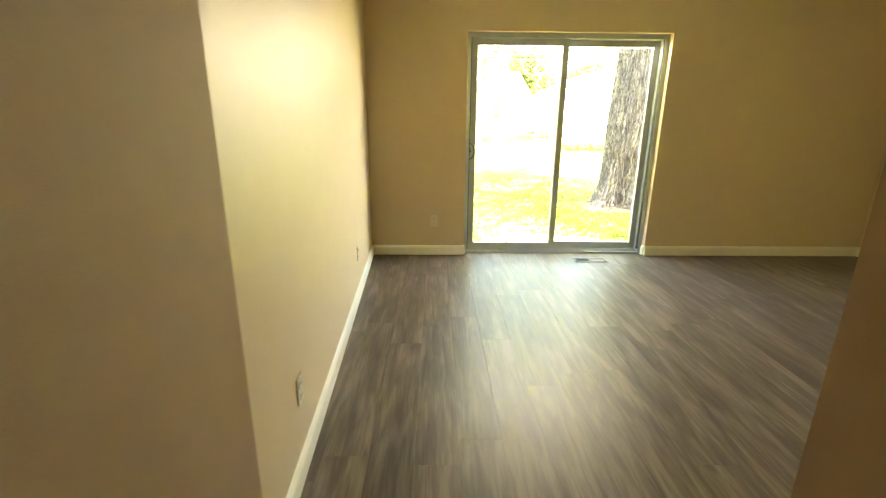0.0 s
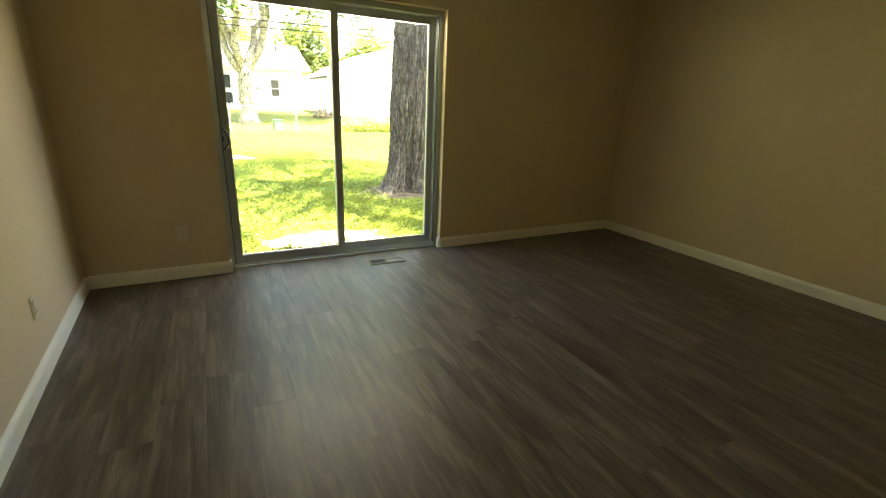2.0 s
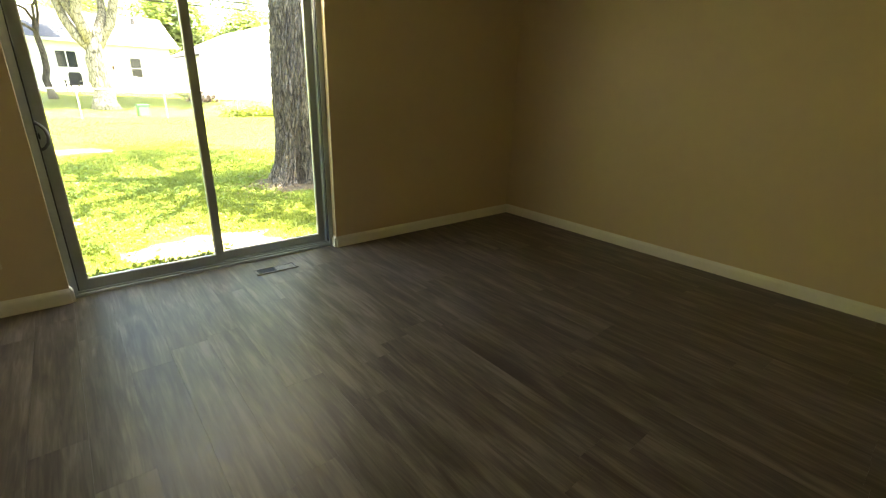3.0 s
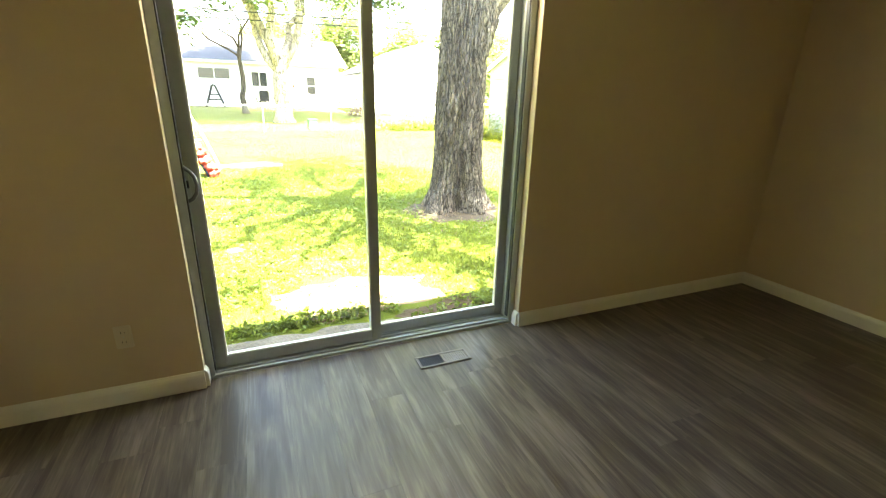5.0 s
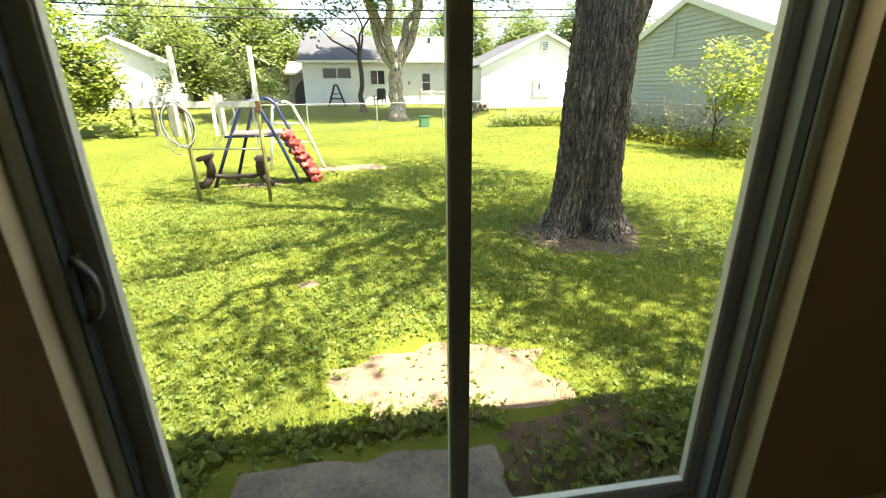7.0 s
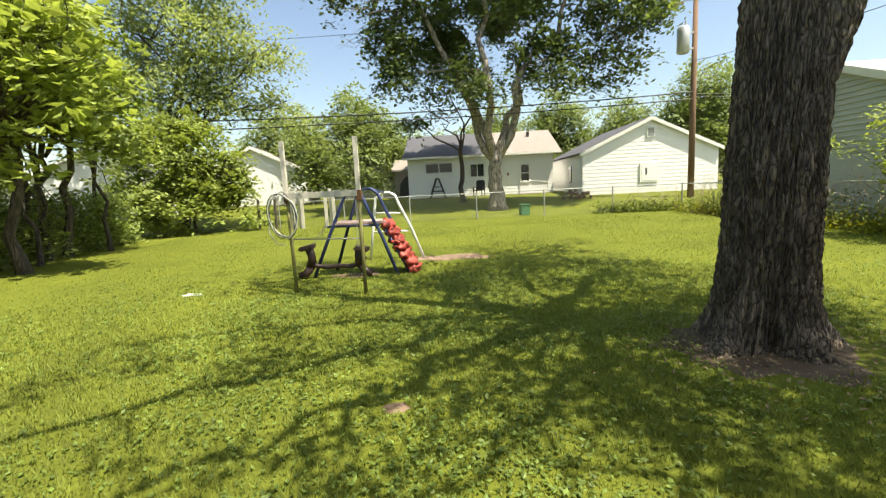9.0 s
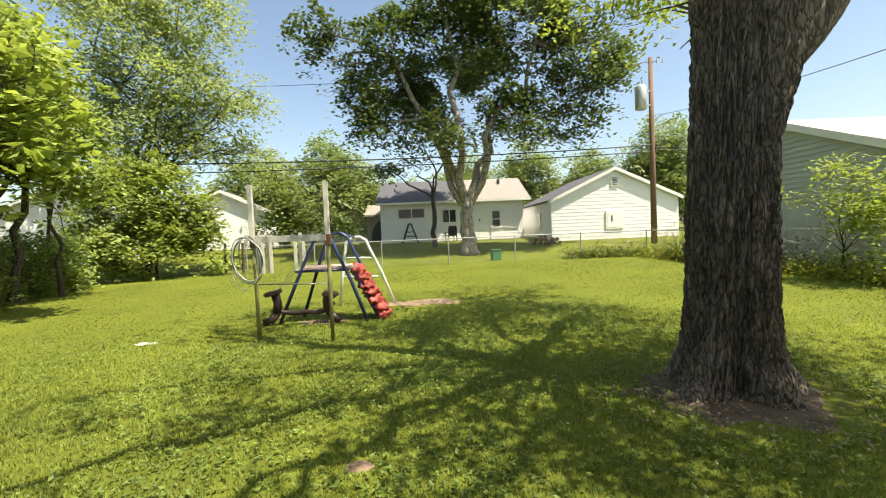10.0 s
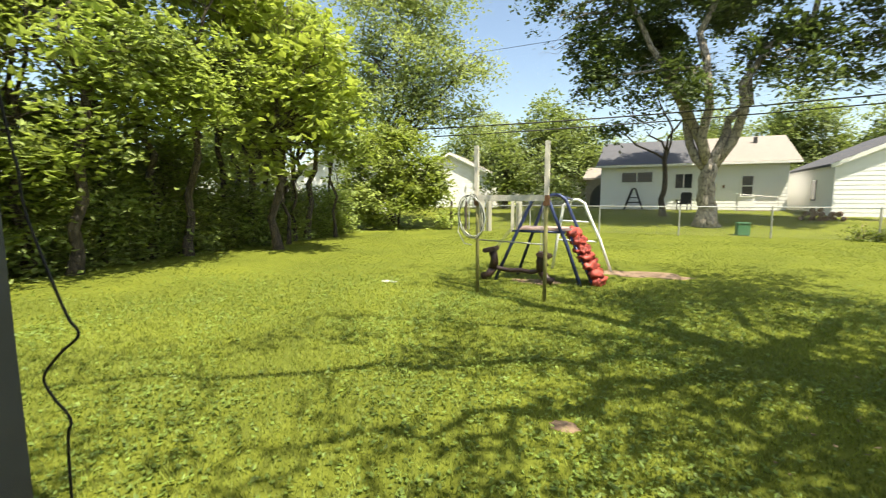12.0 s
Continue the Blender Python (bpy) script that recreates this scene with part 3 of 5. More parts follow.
for pts, r in BIG_LIMBS:
    way = [Vector(pts[0])]
    for a, b in zip(pts, pts[1:]):
        way += crooked(a, b, big_rng, 4, 0.07)[1:]
    add_tube(lb, way, [r * (1 - 0.78 * i / (len(way) - 1)) for i in range(len(way))], 14)
    for i in range(1, len(pts)):
        for q in range(3):
            s = Vector(pts[i]) if q else (Vector(pts[i]) + Vector(pts[i - 1])) / 2
            u = Vector((big_rng.normal(), big_rng.normal(), 0.35 * big_rng.normal() + 0.25)).normalized()
            e = s + u * big_rng.uniform(0.7, 1.7)
            add_tube(lb, crooked(s, e, big_rng, 5, 0.12), [min(r, 0.2) * 0.26 * (1 - 0.8 * k / 5) for k in range(6)], 7, cap=False)
            tips.append(e)
            for w in range(3):
                e2 = s.lerp(e, 0.6) + Vector(big_rng.normal(size=3)) * 0.45
                add_tube(lb, [s.lerp(e, 0.6), e2], [0.014, 0.005], 5, cap=False)
                tips.append(e2)
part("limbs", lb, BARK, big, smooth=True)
tips = np.array([tuple(t) for t in tips if t.z > 4.5])
NC = 820
# crown is out of view; leaf weights shaped by the shade wanted below
dense = 0.24 + 0.75 * (tips[:, 0] > 1.0) * (tips[:, 1] < 0.2) + 0.9 * (tips[:, 1] > 0.8)
cl = tips[big_rng.choice(len(tips), NC, p=dense / dense.sum())] + big_rng.normal(size=(NC, 3)) * np.array([0.36, 0.36, 0.25])
cl = cl[np.hypot(cl[:, 0] - 0.8, cl[:, 1] + 4.2) > 0.95]     # leaves left out to let sun onto the earth by the step
pts = (cl[:, None, :] + big_rng.normal(size=(len(cl), 30, 3)) * np.array([0.20, 0.20, 0.10])).reshape(-1, 3)
raw_mesh("crown", leaves(pts, big_rng.uniform(0.6, 1.2, len(pts)) * 0.105, big_rng, 0.45, 30), 3, LEAF_BRIGHT, big)

# ---- trees of the row beside the lawn ----
row_rng = random.Random(5)
for i, (x, y, h, low, lf) in enumerate([(-10.6, 1.2, 9, 2.4, LEAF_HEDGE), (-10.4, 4.2, 10, 2.6, LEAF_HEDGE), (-11.0, 7.0, 11, 3.0, LEAF_HEDGE), (-12.0, 9.8, 10, 4.0, LEAF_HEDGE),
                                        (-13.4, 13.0, 10, 3.6, LEAF_HEDGE), (-11.6, 12.0, 8, 3.2, LEAF_HEDGE)]):
    blobs = []
    for k in range(11):
        z = low + (h - low) * k / 10.5
        w = 1.25 * math.sin(math.pi * min(1, 0.28 + 0.72 * k / 11)) + 0.45
        blobs.append((x + row_rng.uniform(-1.5, 1.0) + (0.9 if z > 3.1 else 0.2), y + row_rng.uniform(-1.7, 1.7), z, w * row_rng.uniform(0.7, 1.1), w, w * 0.6))
    tree("hedgerow_tree", x, y, (3.6, 0.11), blobs, lf, BARK_DARK, "tall leafy tree in the unkempt row beside the lawn", 20 + i, 11.0, 26, 0.17, 0.24, 0.16, 7,
         "trees of the row", [(0, 0), (0.6, 0.5), (-0.3, -0.8)])
for i in range(9):
    y = 0.2 + i * 1.85
    x = -9.75 - 0.13 * y + row_rng.uniform(-0.3, 0.2)
    blobs = [(x - 0.3, y, 0.55, 1.0, 1.25, 0.75), (x - 0.4, y + 0.7, 1.1, 0.9, 1.0, 0.8)]
    if i < 5:
        blobs += [(x - 0.7 + row_rng.uniform(-0.4, 0.3), y + 0.4, 2.1, 0.95, 1.1, 0.9), (x - 0.9 + row_rng.uniform(-0.5, 0.4), y - 0.3, 3.3, 0.9, 1.1, 0.8)]
    tree("hedge_shrub", x, y, (0.9, 0.04), blobs, LEAF_HEDGE, BARK_DARK, "dense green shrub under the row of trees", 40 + i, 34.0, 24, 0.15, 0.22, -0.12, 4, "shrubs of the row")
    if i < 8:
        x, y = x - 1.7, y + 0.9
        blobs = [(x, y, 0.8, 1.0, 1.4, 1.0)] + ([(x - 0.2, y + 0.3, 2.4, 1.0, 1.3, 1.1)] if i < 5 else [])
        tree("hedge_shrub", x, y, (0.9, 0.04), blobs, LEAF_HEDGE, BARK_DARK, "dense green shrub under the row of trees", 50 + i, 20.0, 24, 0.17, 0.25, -0.3, 4, "shrubs of the row")
# bare dark stems of saplings between the row and the corner shrub
for i, (x, y, h) in enumerate([(-10.3, 10.9, 5.6), (-10.9, 11.8, 6.2), (-11.6, 12.6, 5.2), (-10.6, 13.6, 6.4), (-12.2, 15.2, 5.8)]):
    tree("row_sapling", x, y, (h * 0.62, 0.06), [(x + 0.2, y, h, 0.9, 0.9, 0.6), (x - 0.4, y + 0.3, h * 0.8, 0.7, 0.7, 0.4), (x + 0.3, y - 0.2, 0.5, 0.6, 0.6, 0.4)], LEAF_HEDGE, BARK_DARK,
         "thin dark-stemmed sapling in the row", 140 + i, 12.0, 20, 0.15, 0.2, 0.1, 5, "saplings of the row")
# pale large-leaved tree leaning out over the lawn
tree("catalpa_tree", -9.4, 9.6, (3.4, 0.12), [(-8.6, 9.4, 5.0, 1.1, 1.1, 0.55), (-7.6, 9.3, 4.1, 0.9, 1.0, 0.45), (-8.9, 9.0, 3.2, 1.0, 1.0, 0.45), (-7.9, 9.4, 5.6, 1.0, 1.1, 0.5),
      (-7.0, 9.2, 3.2, 0.6, 0.7, 0.35), (-9.4, 9.2, 6.6, 1.5, 1.4, 0.8), (-9.6, 9.0, 2.3, 0.8, 0.8, 0.4), (-10.2, 9.0, 4.4, 1.0, 1.0, 0.6),
      (-6.9, 9.2, 4.2, 0.7, 0.8, 0.4), (-7.1, 9.2, 5.1, 0.8, 0.8, 0.4), (-8.0, 9.2, 2.6, 0.7, 0.7, 0.4), (-8.4, 9.3, 6.1, 0.9, 0.9, 0.5), (-7.8, 9.5, 3.5, 0.8, 0.8, 0.4)], LEAF_BRIGHT, BARK_DARK,
     "young tree with large light-green leaves beside the lawn", 61, 16.0, 9, 0.27, 0.24, 0.14, 8)
tree("round_shrub", -11.4, 19.6, (1.2, 0.07), [(-11.3, 19.4, 1.5, 2.3, 2.0, 1.3), (-11.5, 19.4, 3.1, 2.0, 1.8, 1.2), (-9.9, 19.3, 2.1, 1.4, 1.4, 1.1), (-12.1, 19.2, 4.1, 1.2, 1.2, 0.9),
      (-13.1, 19.0, 2.2, 1.4, 1.4, 1.3), (-10.5, 19.4, 4.0, 1.0, 1.0, 0.8), (-9.2, 19.4, 3.0, 0.7, 0.7, 0.6), (-11.2, 19.3, 4.7, 0.7, 0.7, 0.5), (-13.4, 19.2, 3.5, 0.8, 0.8, 0.6),
      (-9.6, 19.0, 0.6, 1.1, 1.0, 0.7), (-12.6, 18.6, 0.7, 1.4, 1.0, 0.8), (-11.0, 18.3, 0.6, 1.4, 0.9, 0.7), (-8.8, 19.4, 0.6, 0.8, 0.8, 0.7)], LEAF_SHRUB, BARK_DARK, "big rounded light-green shrub at the lawn's corner", 62, 16.0, 26, 0.19, 0.22, 0.08, 6)
tree("feathery_tree", -13.2, 21.5, (5.0, 0.22), [(-13.0, 21.5, 7.0, 3.0, 2.4, 1.8), (-10.4, 21.3, 8.6, 2.4, 2.2, 1.6), (-12.4, 21.5, 10.8, 2.9, 2.4, 1.7), (-9.2, 21.3, 6.4, 2.2, 2.0, 1.3),
      (-15.4, 21.6, 9.0, 2.4, 2.2, 1.9), (-10.6, 21.4, 12.4, 2.4, 2.2, 1.5), (-14.2, 21.4, 13.4, 2.8, 2.2, 1.8), (-8.0, 21.2, 8.0, 1.5, 1.5, 1.0), (-7.6, 21.2, 5.3, 1.2, 1.2, 0.8)],
     LEAF_FEATHER, BARK_DARK, "tall airy tree with fine pale leaves", 63, 4.2, 34, 0.18, 0.42, 0.06, 9)

# ---- trees behind the fence ----
# last four blobs: unseen rear crown, added to shade the white house
tree("maple_tree", 2.54, 24.0, (3.1, 0.44), [(-5.3, 24.0, 12.4, 1.5, 1.5, 0.9), (-4.6, 23.9, 8.6, 1.1, 1.2, 0.7), (-4.9, 24.0, 10.4, 1.0, 1.1, 0.7), (10.8, 24.0, 10.6, 1.4, 1.5, 0.9), (10.4, 23.9, 8.8, 1.1, 1.2, 0.6), (-2.6, 24.2, 8.6, 2.2, 2.2, 1.3), (-1.0, 24.0, 11.5, 2.6, 2.4, 1.6), (2.2, 24.6, 13.4, 3.0, 2.6, 1.8), (6.0, 24.2, 12.6, 3.0, 2.4, 1.8),
      (9.2, 24.3, 9.6, 2.5, 2.2, 1.4), (9.0, 24.0, 12.0, 1.9, 2.0, 1.3), (5.6, 24.6, 8.0, 2.3, 2.0, 1.4), (8.0, 24.0, 7.0, 1.9, 1.8, 1.0), (0.2, 24.4, 7.6, 1.7, 1.8, 1.0),
      (-3.6, 24.0, 11.4, 1.7, 1.8, 1.1), (4.0, 24.6, 10.6, 2.2, 2.0, 1.3), (3.4, 24.8, 16.0, 4.2, 3.4, 1.8), (2.0, 22.8, 6.3, 1.5, 1.0, 0.8), (5.2, 22.9, 6.6, 1.4, 1.0, 0.8), (-2.6, 23.6, 6.9, 1.5, 1.3, 0.7), (-3.9, 23.8, 9.9, 1.2, 1.2, 0.7), (9.8, 23.8, 7.6, 1.0, 1.2, 0.7), (1.6, 28.4, 11.0, 2.6, 2.2, 1.6), (-0.8, 28.6, 10.6, 2.4, 2.0, 1.4), (3.6, 29.6, 12.4, 2.4, 2.2, 1.6), (0.6, 30.0, 9.2, 2.2, 1.6, 1.2)], LEAF_MAPLE, BARK_GREY,
      "large spreading maple with a pale forked trunk behind the fence", 64, 6.0, 24, 0.25, 0.33, 0.20, 7, mains=[(-1.2, 24.1, 10.8), (1.6, 23.8, 13.0), (6.6, 24.2, 11.2), (4.2, 24.8, 8.0), (0.3, 24.4, 7.4)])
tree("slender_tree", 0.75, 27.5, (3.6, 0.16), [(-1.2, 27.5, 6.4, 1.6, 1.5, 0.9), (0.0, 27.6, 8.6, 1.6, 1.6, 1.2), (2.2, 27.5, 7.4, 1.3, 1.3, 1.0), (-2.4, 27.5, 5.4, 1.2, 1.2, 0.6)],
     LEAF_MAPLE, BARK_DARK, "slender dark-stemmed tree before the white house", 65, 4.5, 24, 0.25, 0.36, 0.10, 5)
for i, (x, y, h, w) in enumerate([(-12.5, 40, 9.2, 2.6), (-9.8, 32, 6.8, 2.0), (-6.9, 33, 5.2, 1.5), (-3.6, 45, 7.5, 2.6), (-8.5, 42, 10.8, 3.2), (-5.2, 43, 8.6, 2.6), (16.5, 44, 9.0, 3.4), (21.5, 42, 11.4, 3.6), (26.0, 46, 9.5, 4.0), (11.0, 48, 10.5, 4.0),
                                  (3.0, 50, 9.5, 4.0), (-18, 44, 9.0, 3.5), (-25, 38, 10.0, 4.0), (-31, 26, 9.5, 4.2), (33.0, 40, 9.0, 4.2)]):
    bl = [(x + row_rng.uniform(-0.6, 0.6) * w, y + row_rng.uniform(-0.4, 0.4) * w, h * q, w * s, w * s, h * 0.17) for q, s in
          ((0.36, 0.85), (0.50, 1.0), (0.62, 0.95), (0.74, 0.8), (0.88, 0.55), (0.46, 0.9))]
    tree("distant_tree", x, y, (h * 0.35, 0.2), bl, LEAF_FAR, BARK_DARK, "full green tree beyond the neighbouring houses", 80 + i, 1.7, 30, 0.31, 0.55, 0.05, 3, "distant trees")

# ---- lawn: blades and clover ----
GRASS = leaf_mat("grass_blade", (0.182, 0.218, 0.046), 0.45, 0.34, 0.08)
CLOVER = leaf_mat("clover_leaf", (0.160, 0.226, 0.050), 0.4, 0.34, 0.3)
STRAW = mat("dry_straw", (0.21, 0.15, 0.085), 0.9, var=0.3, island=True, rand=0.6)
g_rng = np.random.default_rng(3)


def bare(x, y):
    """How bare the lawn is: the trodden earth at the step, worn spots, the tree's foot."""
    d = np.exp(-(((x - 1.10) / 0.78) ** 2 + ((y - 1.30) / 0.52) ** 2) * 1.1) * 0.84
    d += np.exp(-(((x - 0.10) / 0.12) ** 2 + ((y - 2.91) / 0.10) ** 2))
    d += 1.1 * np.exp(-(((x - BX) / 0.85) ** 2 + ((y - BY + 0.1) / 0.85) ** 2))
    d += 1.1 * np.exp(-(((x - 0.25) / 1.2) ** 2 + ((y - 9.5) / 0.7) ** 2))
    d += 0.7 * np.exp(-(((x - 1.72) / 0.5) ** 2 + ((y - 0.66) / 0.3) ** 2))
    d += 0.5 * np.exp(-(((x + 1.3) / 1.0) ** 2 + ((y - 7.9) / 0.8) ** 2))
    return d


def lawn_points(k, r0, r1):
    r = r0 + (r1 - r0) * g_rng.random(k) ** 0.8
    a = g_rng.uniform(-1.45, 1.45, k)
    x, y = 0.6 + r * np.sin(a), -0.3 + r * np.cos(a)
    n = np.array([noise.noise((p * 1.7, q * 1.7, 3.0)) for p, q in zip(x, y)])
    ok = (y > 0.32) & (x > -9.6 - 0.05 * y) & (x < 10) & (y < 31) & (bare(x, y) + 0.35 * g_rng.random(k) + 0.35 * n < 0.62)
    ok &= ~((x > -0.10) & (x < 1.30) & (y < 0.86))
    ok &= np.hypot(x - BX, y - BY) > 0.56
    ok &= g_rng.random(k) < (r1 - r) / (0.45 * (r1 - r0))
    return x[ok], y[ok], r[ok]


def surface(x, y):
    return np.array([ground_z(p, q) + (0.03 * noise.noise((p * 0.35, q * 0.35, 0)) if q > 2.2 else 0.0) for p, q in zip(x, y)])


def blades(k, r0, r1, height, width):
    x, y, r = lawn_points(k, r0, r1)
    z = surface(x, y)
    a, lean = g_rng.uniform(0, 2 * np.pi, len(x)), g_rng.uniform(0.2, 1.1, len(x))
    h = height * g_rng.uniform(0.5, 1.3, len(x)) * (1 + 0.03 * r)
    w = width * (1 + 0.12 * r)
    b = np.stack([x, y, z - 0.005], 1)
    d = np.stack([np.cos(a), np.sin(a), 0 * a], 1)
    s = np.stack([-np.sin(a), np.cos(a), 0 * a], 1) * (w * 0.5)[:, None] if hasattr(w, "__len__") else 0
    tip = b + d * (h * lean)[:, None] + np.array([0, 0, 1]) * h[:, None]
    return np.stack([b - s, b + s, tip], 1).reshape(-1, 3)


gb = np.concatenate([blades(230000, 0.6, 9.5, 0.040, 0.006), blades(190000, 4.0, 21.0, 0.019, 0.009), blades(150000, 14.0, 32.0, 0.015, 0.010)])
tagged(raw_mesh("grass", gb, 3, GRASS), "short mown grass of the lawn", "grass", kind="stuff")
x, y, r = lawn_points(90000, 0.6, 11.0)
keep = np.array([noise.noise((p * 0.8 + 40, q * 0.8, 1.0)) + g_rng.normal() * 0.3 > 0.0 for p, q in zip(x, y)])
x, y, r = x[keep], y[keep], r[keep]
cp = np.stack([x, y, surface(x, y) + g_rng.uniform(0.012, 0.048, len(x))], 1)
tagged(raw_mesh("clover", leaves(cp, g_rng.uniform(0.018, 0.040, len(x)) * (1 + 0.04 * r), g_rng, 1.2), 3, CLOVER),
       "low clover and weeds growing in the lawn", "clover", kind="stuff")


def patch(name, cx, cy, rx, ry, material, label, lift=0.006, seed=0, category="bare earth", k=40):
    """A thin irregular mound of earth on the lawn."""
    bm = bmesh.new()
    zc = GZ + lift
    mid = bm.verts.new((cx, cy, zc))
    rings = []
    for q in (0.5, 0.85, 1.0):
        ring = []
        for i in range(k):
            a = 2 * math.pi * i / k
            w = 1 + 0.38 * noise.noise((math.cos(a) * 1.8 + seed * 5, math.sin(a) * 1.8, q)) + 0.2 * noise.noise((math.cos(a) * 6, math.sin(a) * 6, seed + 3))
            px, py = cx + math.cos(a) * rx * q * w, cy + math.sin(a) * ry * q * w
            nz = 0.03 * noise.noise((px * 0.35, py * 0.35, 0)) if py > 2.2 else 0.0
            ring.append(bm.verts.new((px, py, (zc if q < 0.9 else GZ - 0.004) + nz + 0.008 * noise.noise((px * 6, py * 6, 0)))))
        rings.append(ring)
    for i in range(k):
        bm.faces.new((mid, rings[0][i], rings[0][(i + 1) % k]))
        for p, q in zip(rings, rings[1:]):
            bm.faces.new((p[i], q[i], q[(i + 1) % k], p[(i + 1) % k]))
    return tagged(part(name, bm, material, smooth=True), label, category, kind="structure")


patch("dirt_patch", 1.10, 1.30, 0.70, 0.44, DIRT, "dry trodden earth before the door step", seed=1)
# darker than DIRT: the house's shade here is put into the soil colour
patch("dirt_patch", 1.72, 0.66, 0.52, 0.30, mat("shaded_soil", (0.105, 0.072, 0.047), 0.95, var=0.35, scale=6, bump=0.8, bump_scale=30, spec=0.1), "bare dark soil and litter beside the step slab", seed=7)
patch("dirt_patch", 0.10, 2.91, 0.10, 0.075, DIRT, "small bare brown spot in the lawn", seed=2)
patch("dirt_patch", 0.25, 9.5, 0.95, 0.42, DIRT, "worn bare earth by the climbing frame", seed=3)
patch("dirt_patch", -1.3, 7.9, 0.5, 0.25, DIRT, "scuffed bare earth under the glider swing", seed=4)
patch("dirt_patch", BX - 0.12, BY - 0.2, 0.78, 0.70, mat("root_soil", (0.095, 0.066, 0.040), 0.95, var=0.35, scale=6, bump=0.8, bump_scale=30), "dark soil and litter at the tree's foot", seed=5)
patch("pale_debris", -3.75, 6.75, 0.16, 0.10, mat("pale_stone", (0.62, 0.62, 0.60), 0.8, var=0.2), "pale scrap lying in the grass", seed=6, category="debris")
st_rng = np.random.default_rng(9)
k = 1100
sx, sy = st_rng.normal(BX - 0.1, 0.62, k), st_rng.normal(BY - 0.3, 0.55, k)
ok = np.hypot(sx - BX, sy - BY) > 0.5
sp = np.stack([sx, sy, np.full(k, GZ + 0.04) + st_rng.uniform(0, 0.02, k)], 1)[ok]
tagged(raw_mesh("leaf_litter", leaves(sp, st_rng.uniform(0.015, 0.045, len(sp)), st_rng, 1.5), 3, STRAW), "dry fallen leaves at the tree's foot", "litter", kind="stuff")

# ---- clothes posts ----
POSTG = mat("green_brown_post", (0.17, 0.16, 0.05), 0.7, var=0.35, scale=9, bump=0.3)
POSTW = mat("weathered_white_wood", (0.55, 0.51, 0.43), 0.85, var=0.3, scale=8, stretch=(1, 1, 0.2), bump=0.3)
RUST = mat("rusty_steel", (0.20, 0.10, 0.05), 0.8, 0.4, var=0.4, scale=20)
WIREM = mat("dull_wire", (0.30, 0.30, 0.29), 0.5, 0.7, var=0.1)


def clothes_post(x, y, lean, label):
    ob = thing("clothes_post", x, y, GZ, 0, label, "post", "clothes posts")
    part("lower_pipe", tube([(0, 0, -0.05), (lean * 0.3, 0, 0.7), (lean * 0.6, 0, 1.45)], 0.028, 12), POSTG, ob, "greenish rusty pipe", True)
    part("upper_post", box(-0.032, -0.032, 1.45, 0.032, 0.032, 2.28, 0.005, pose(lean * 0.6, 0, 0, 0, lean * 22, 0)), POSTW, ob, "weathered whitish wooden upper part")
    part("clamp", box(-0.042, -0.042, 1.38, 0.042, 0.042, 1.53, 0.006, pose(lean * 0.6, 0, 0)), RUST, ob, "rusty clamp")
    return ob


clothes_post(-1.93, 6.50, -0.02, "clothes post with greenish pipe and pale wooden top")
clothes_post(-0.85, 6.38, 0.0, "clothes post of rusty green pipe with whitish top")
board = thing("cross_board", -1.39, 6.44, 1.27, -6.3, "pale weathered board fixed between the two posts", "board")
part("plank_board", box(-0.56, -0.066, -0.045, 0.53, -0.036, 0.045, 0.004), POSTW, board)
part("lower_rail", tube([(-0.54, 0, -0.64), (0.54, 0, -0.66)], 0.010, 8), WIREM, board, "thin metal lower rail", True)
hose = thing("hose_coil", -1.96, 6.42, 1.0, 0, "coil of pale and dark hose hung on a post", "hose")
HOSE = mat("pale_hose", (0.60, 0.60, 0.55), 0.5, var=0.15)
HOSED = mat("dark_hose", (0.06, 0.07, 0.05), 0.5, var=0.15)
h_rng = np.random.default_rng(2)
for i in range(7):
    rx, rz, ox, oz = 0.21 + 0.03 * h_rng.normal(), 0.31 + 0.02 * h_rng.normal(), 0.02 * h_rng.normal() - 0.02, -0.01
    ring = [(ox + rx * math.sin(a) - 0.10 * math.cos(a) * 0.3, -0.03 - 0.012 * i + 0.02 * math.sin(2 * a + i), oz + rz * math.cos(a)) for a in [2 * math.pi * q / 28 for q in range(29)]]
    part("loop", tube(ring, 0.0055, 7, cap=False), HOSED if i in (1, 2, 4, 5) else HOSE, hose, smooth=True)
part("loose_end", tube([(-0.22, -0.06, 0.0), (-0.24, -0.06, -0.25), (-0.14, -0.06, -0.42), (-0.02, -0.06, -0.44)], 0.008, 7), HOSE, hose, smooth=True)

# ---- climbing frame ----
BLUE = mat("navy_tube", (0.022, 0.036, 0.105), 0.4, 0.2, var=0.3, scale=12)
WHITE = mat("white_tube", (0.74, 0.74, 0.70), 0.4, var=0.12, scale=10)
REDP = mat("red_plastic", (0.26, 0.022, 0.014), 0.55, color2=(0.50, 0.10, 0.07), scale=16, bump=0.6, bump_scale=25)
BROWN = mat("brown_plastic", (0.030, 0.014, 0.011), 0.5, var=0.3, scale=10)
PINK = mat("faded_deck", (0.42, 0.30, 0.27), 0.8, var=0.25, scale=10)
swing = thing("climbing_frame", -1.1, 8.1, GZ, 0, "play frame of navy and white tubes with red climbing holds", "climbing frame")


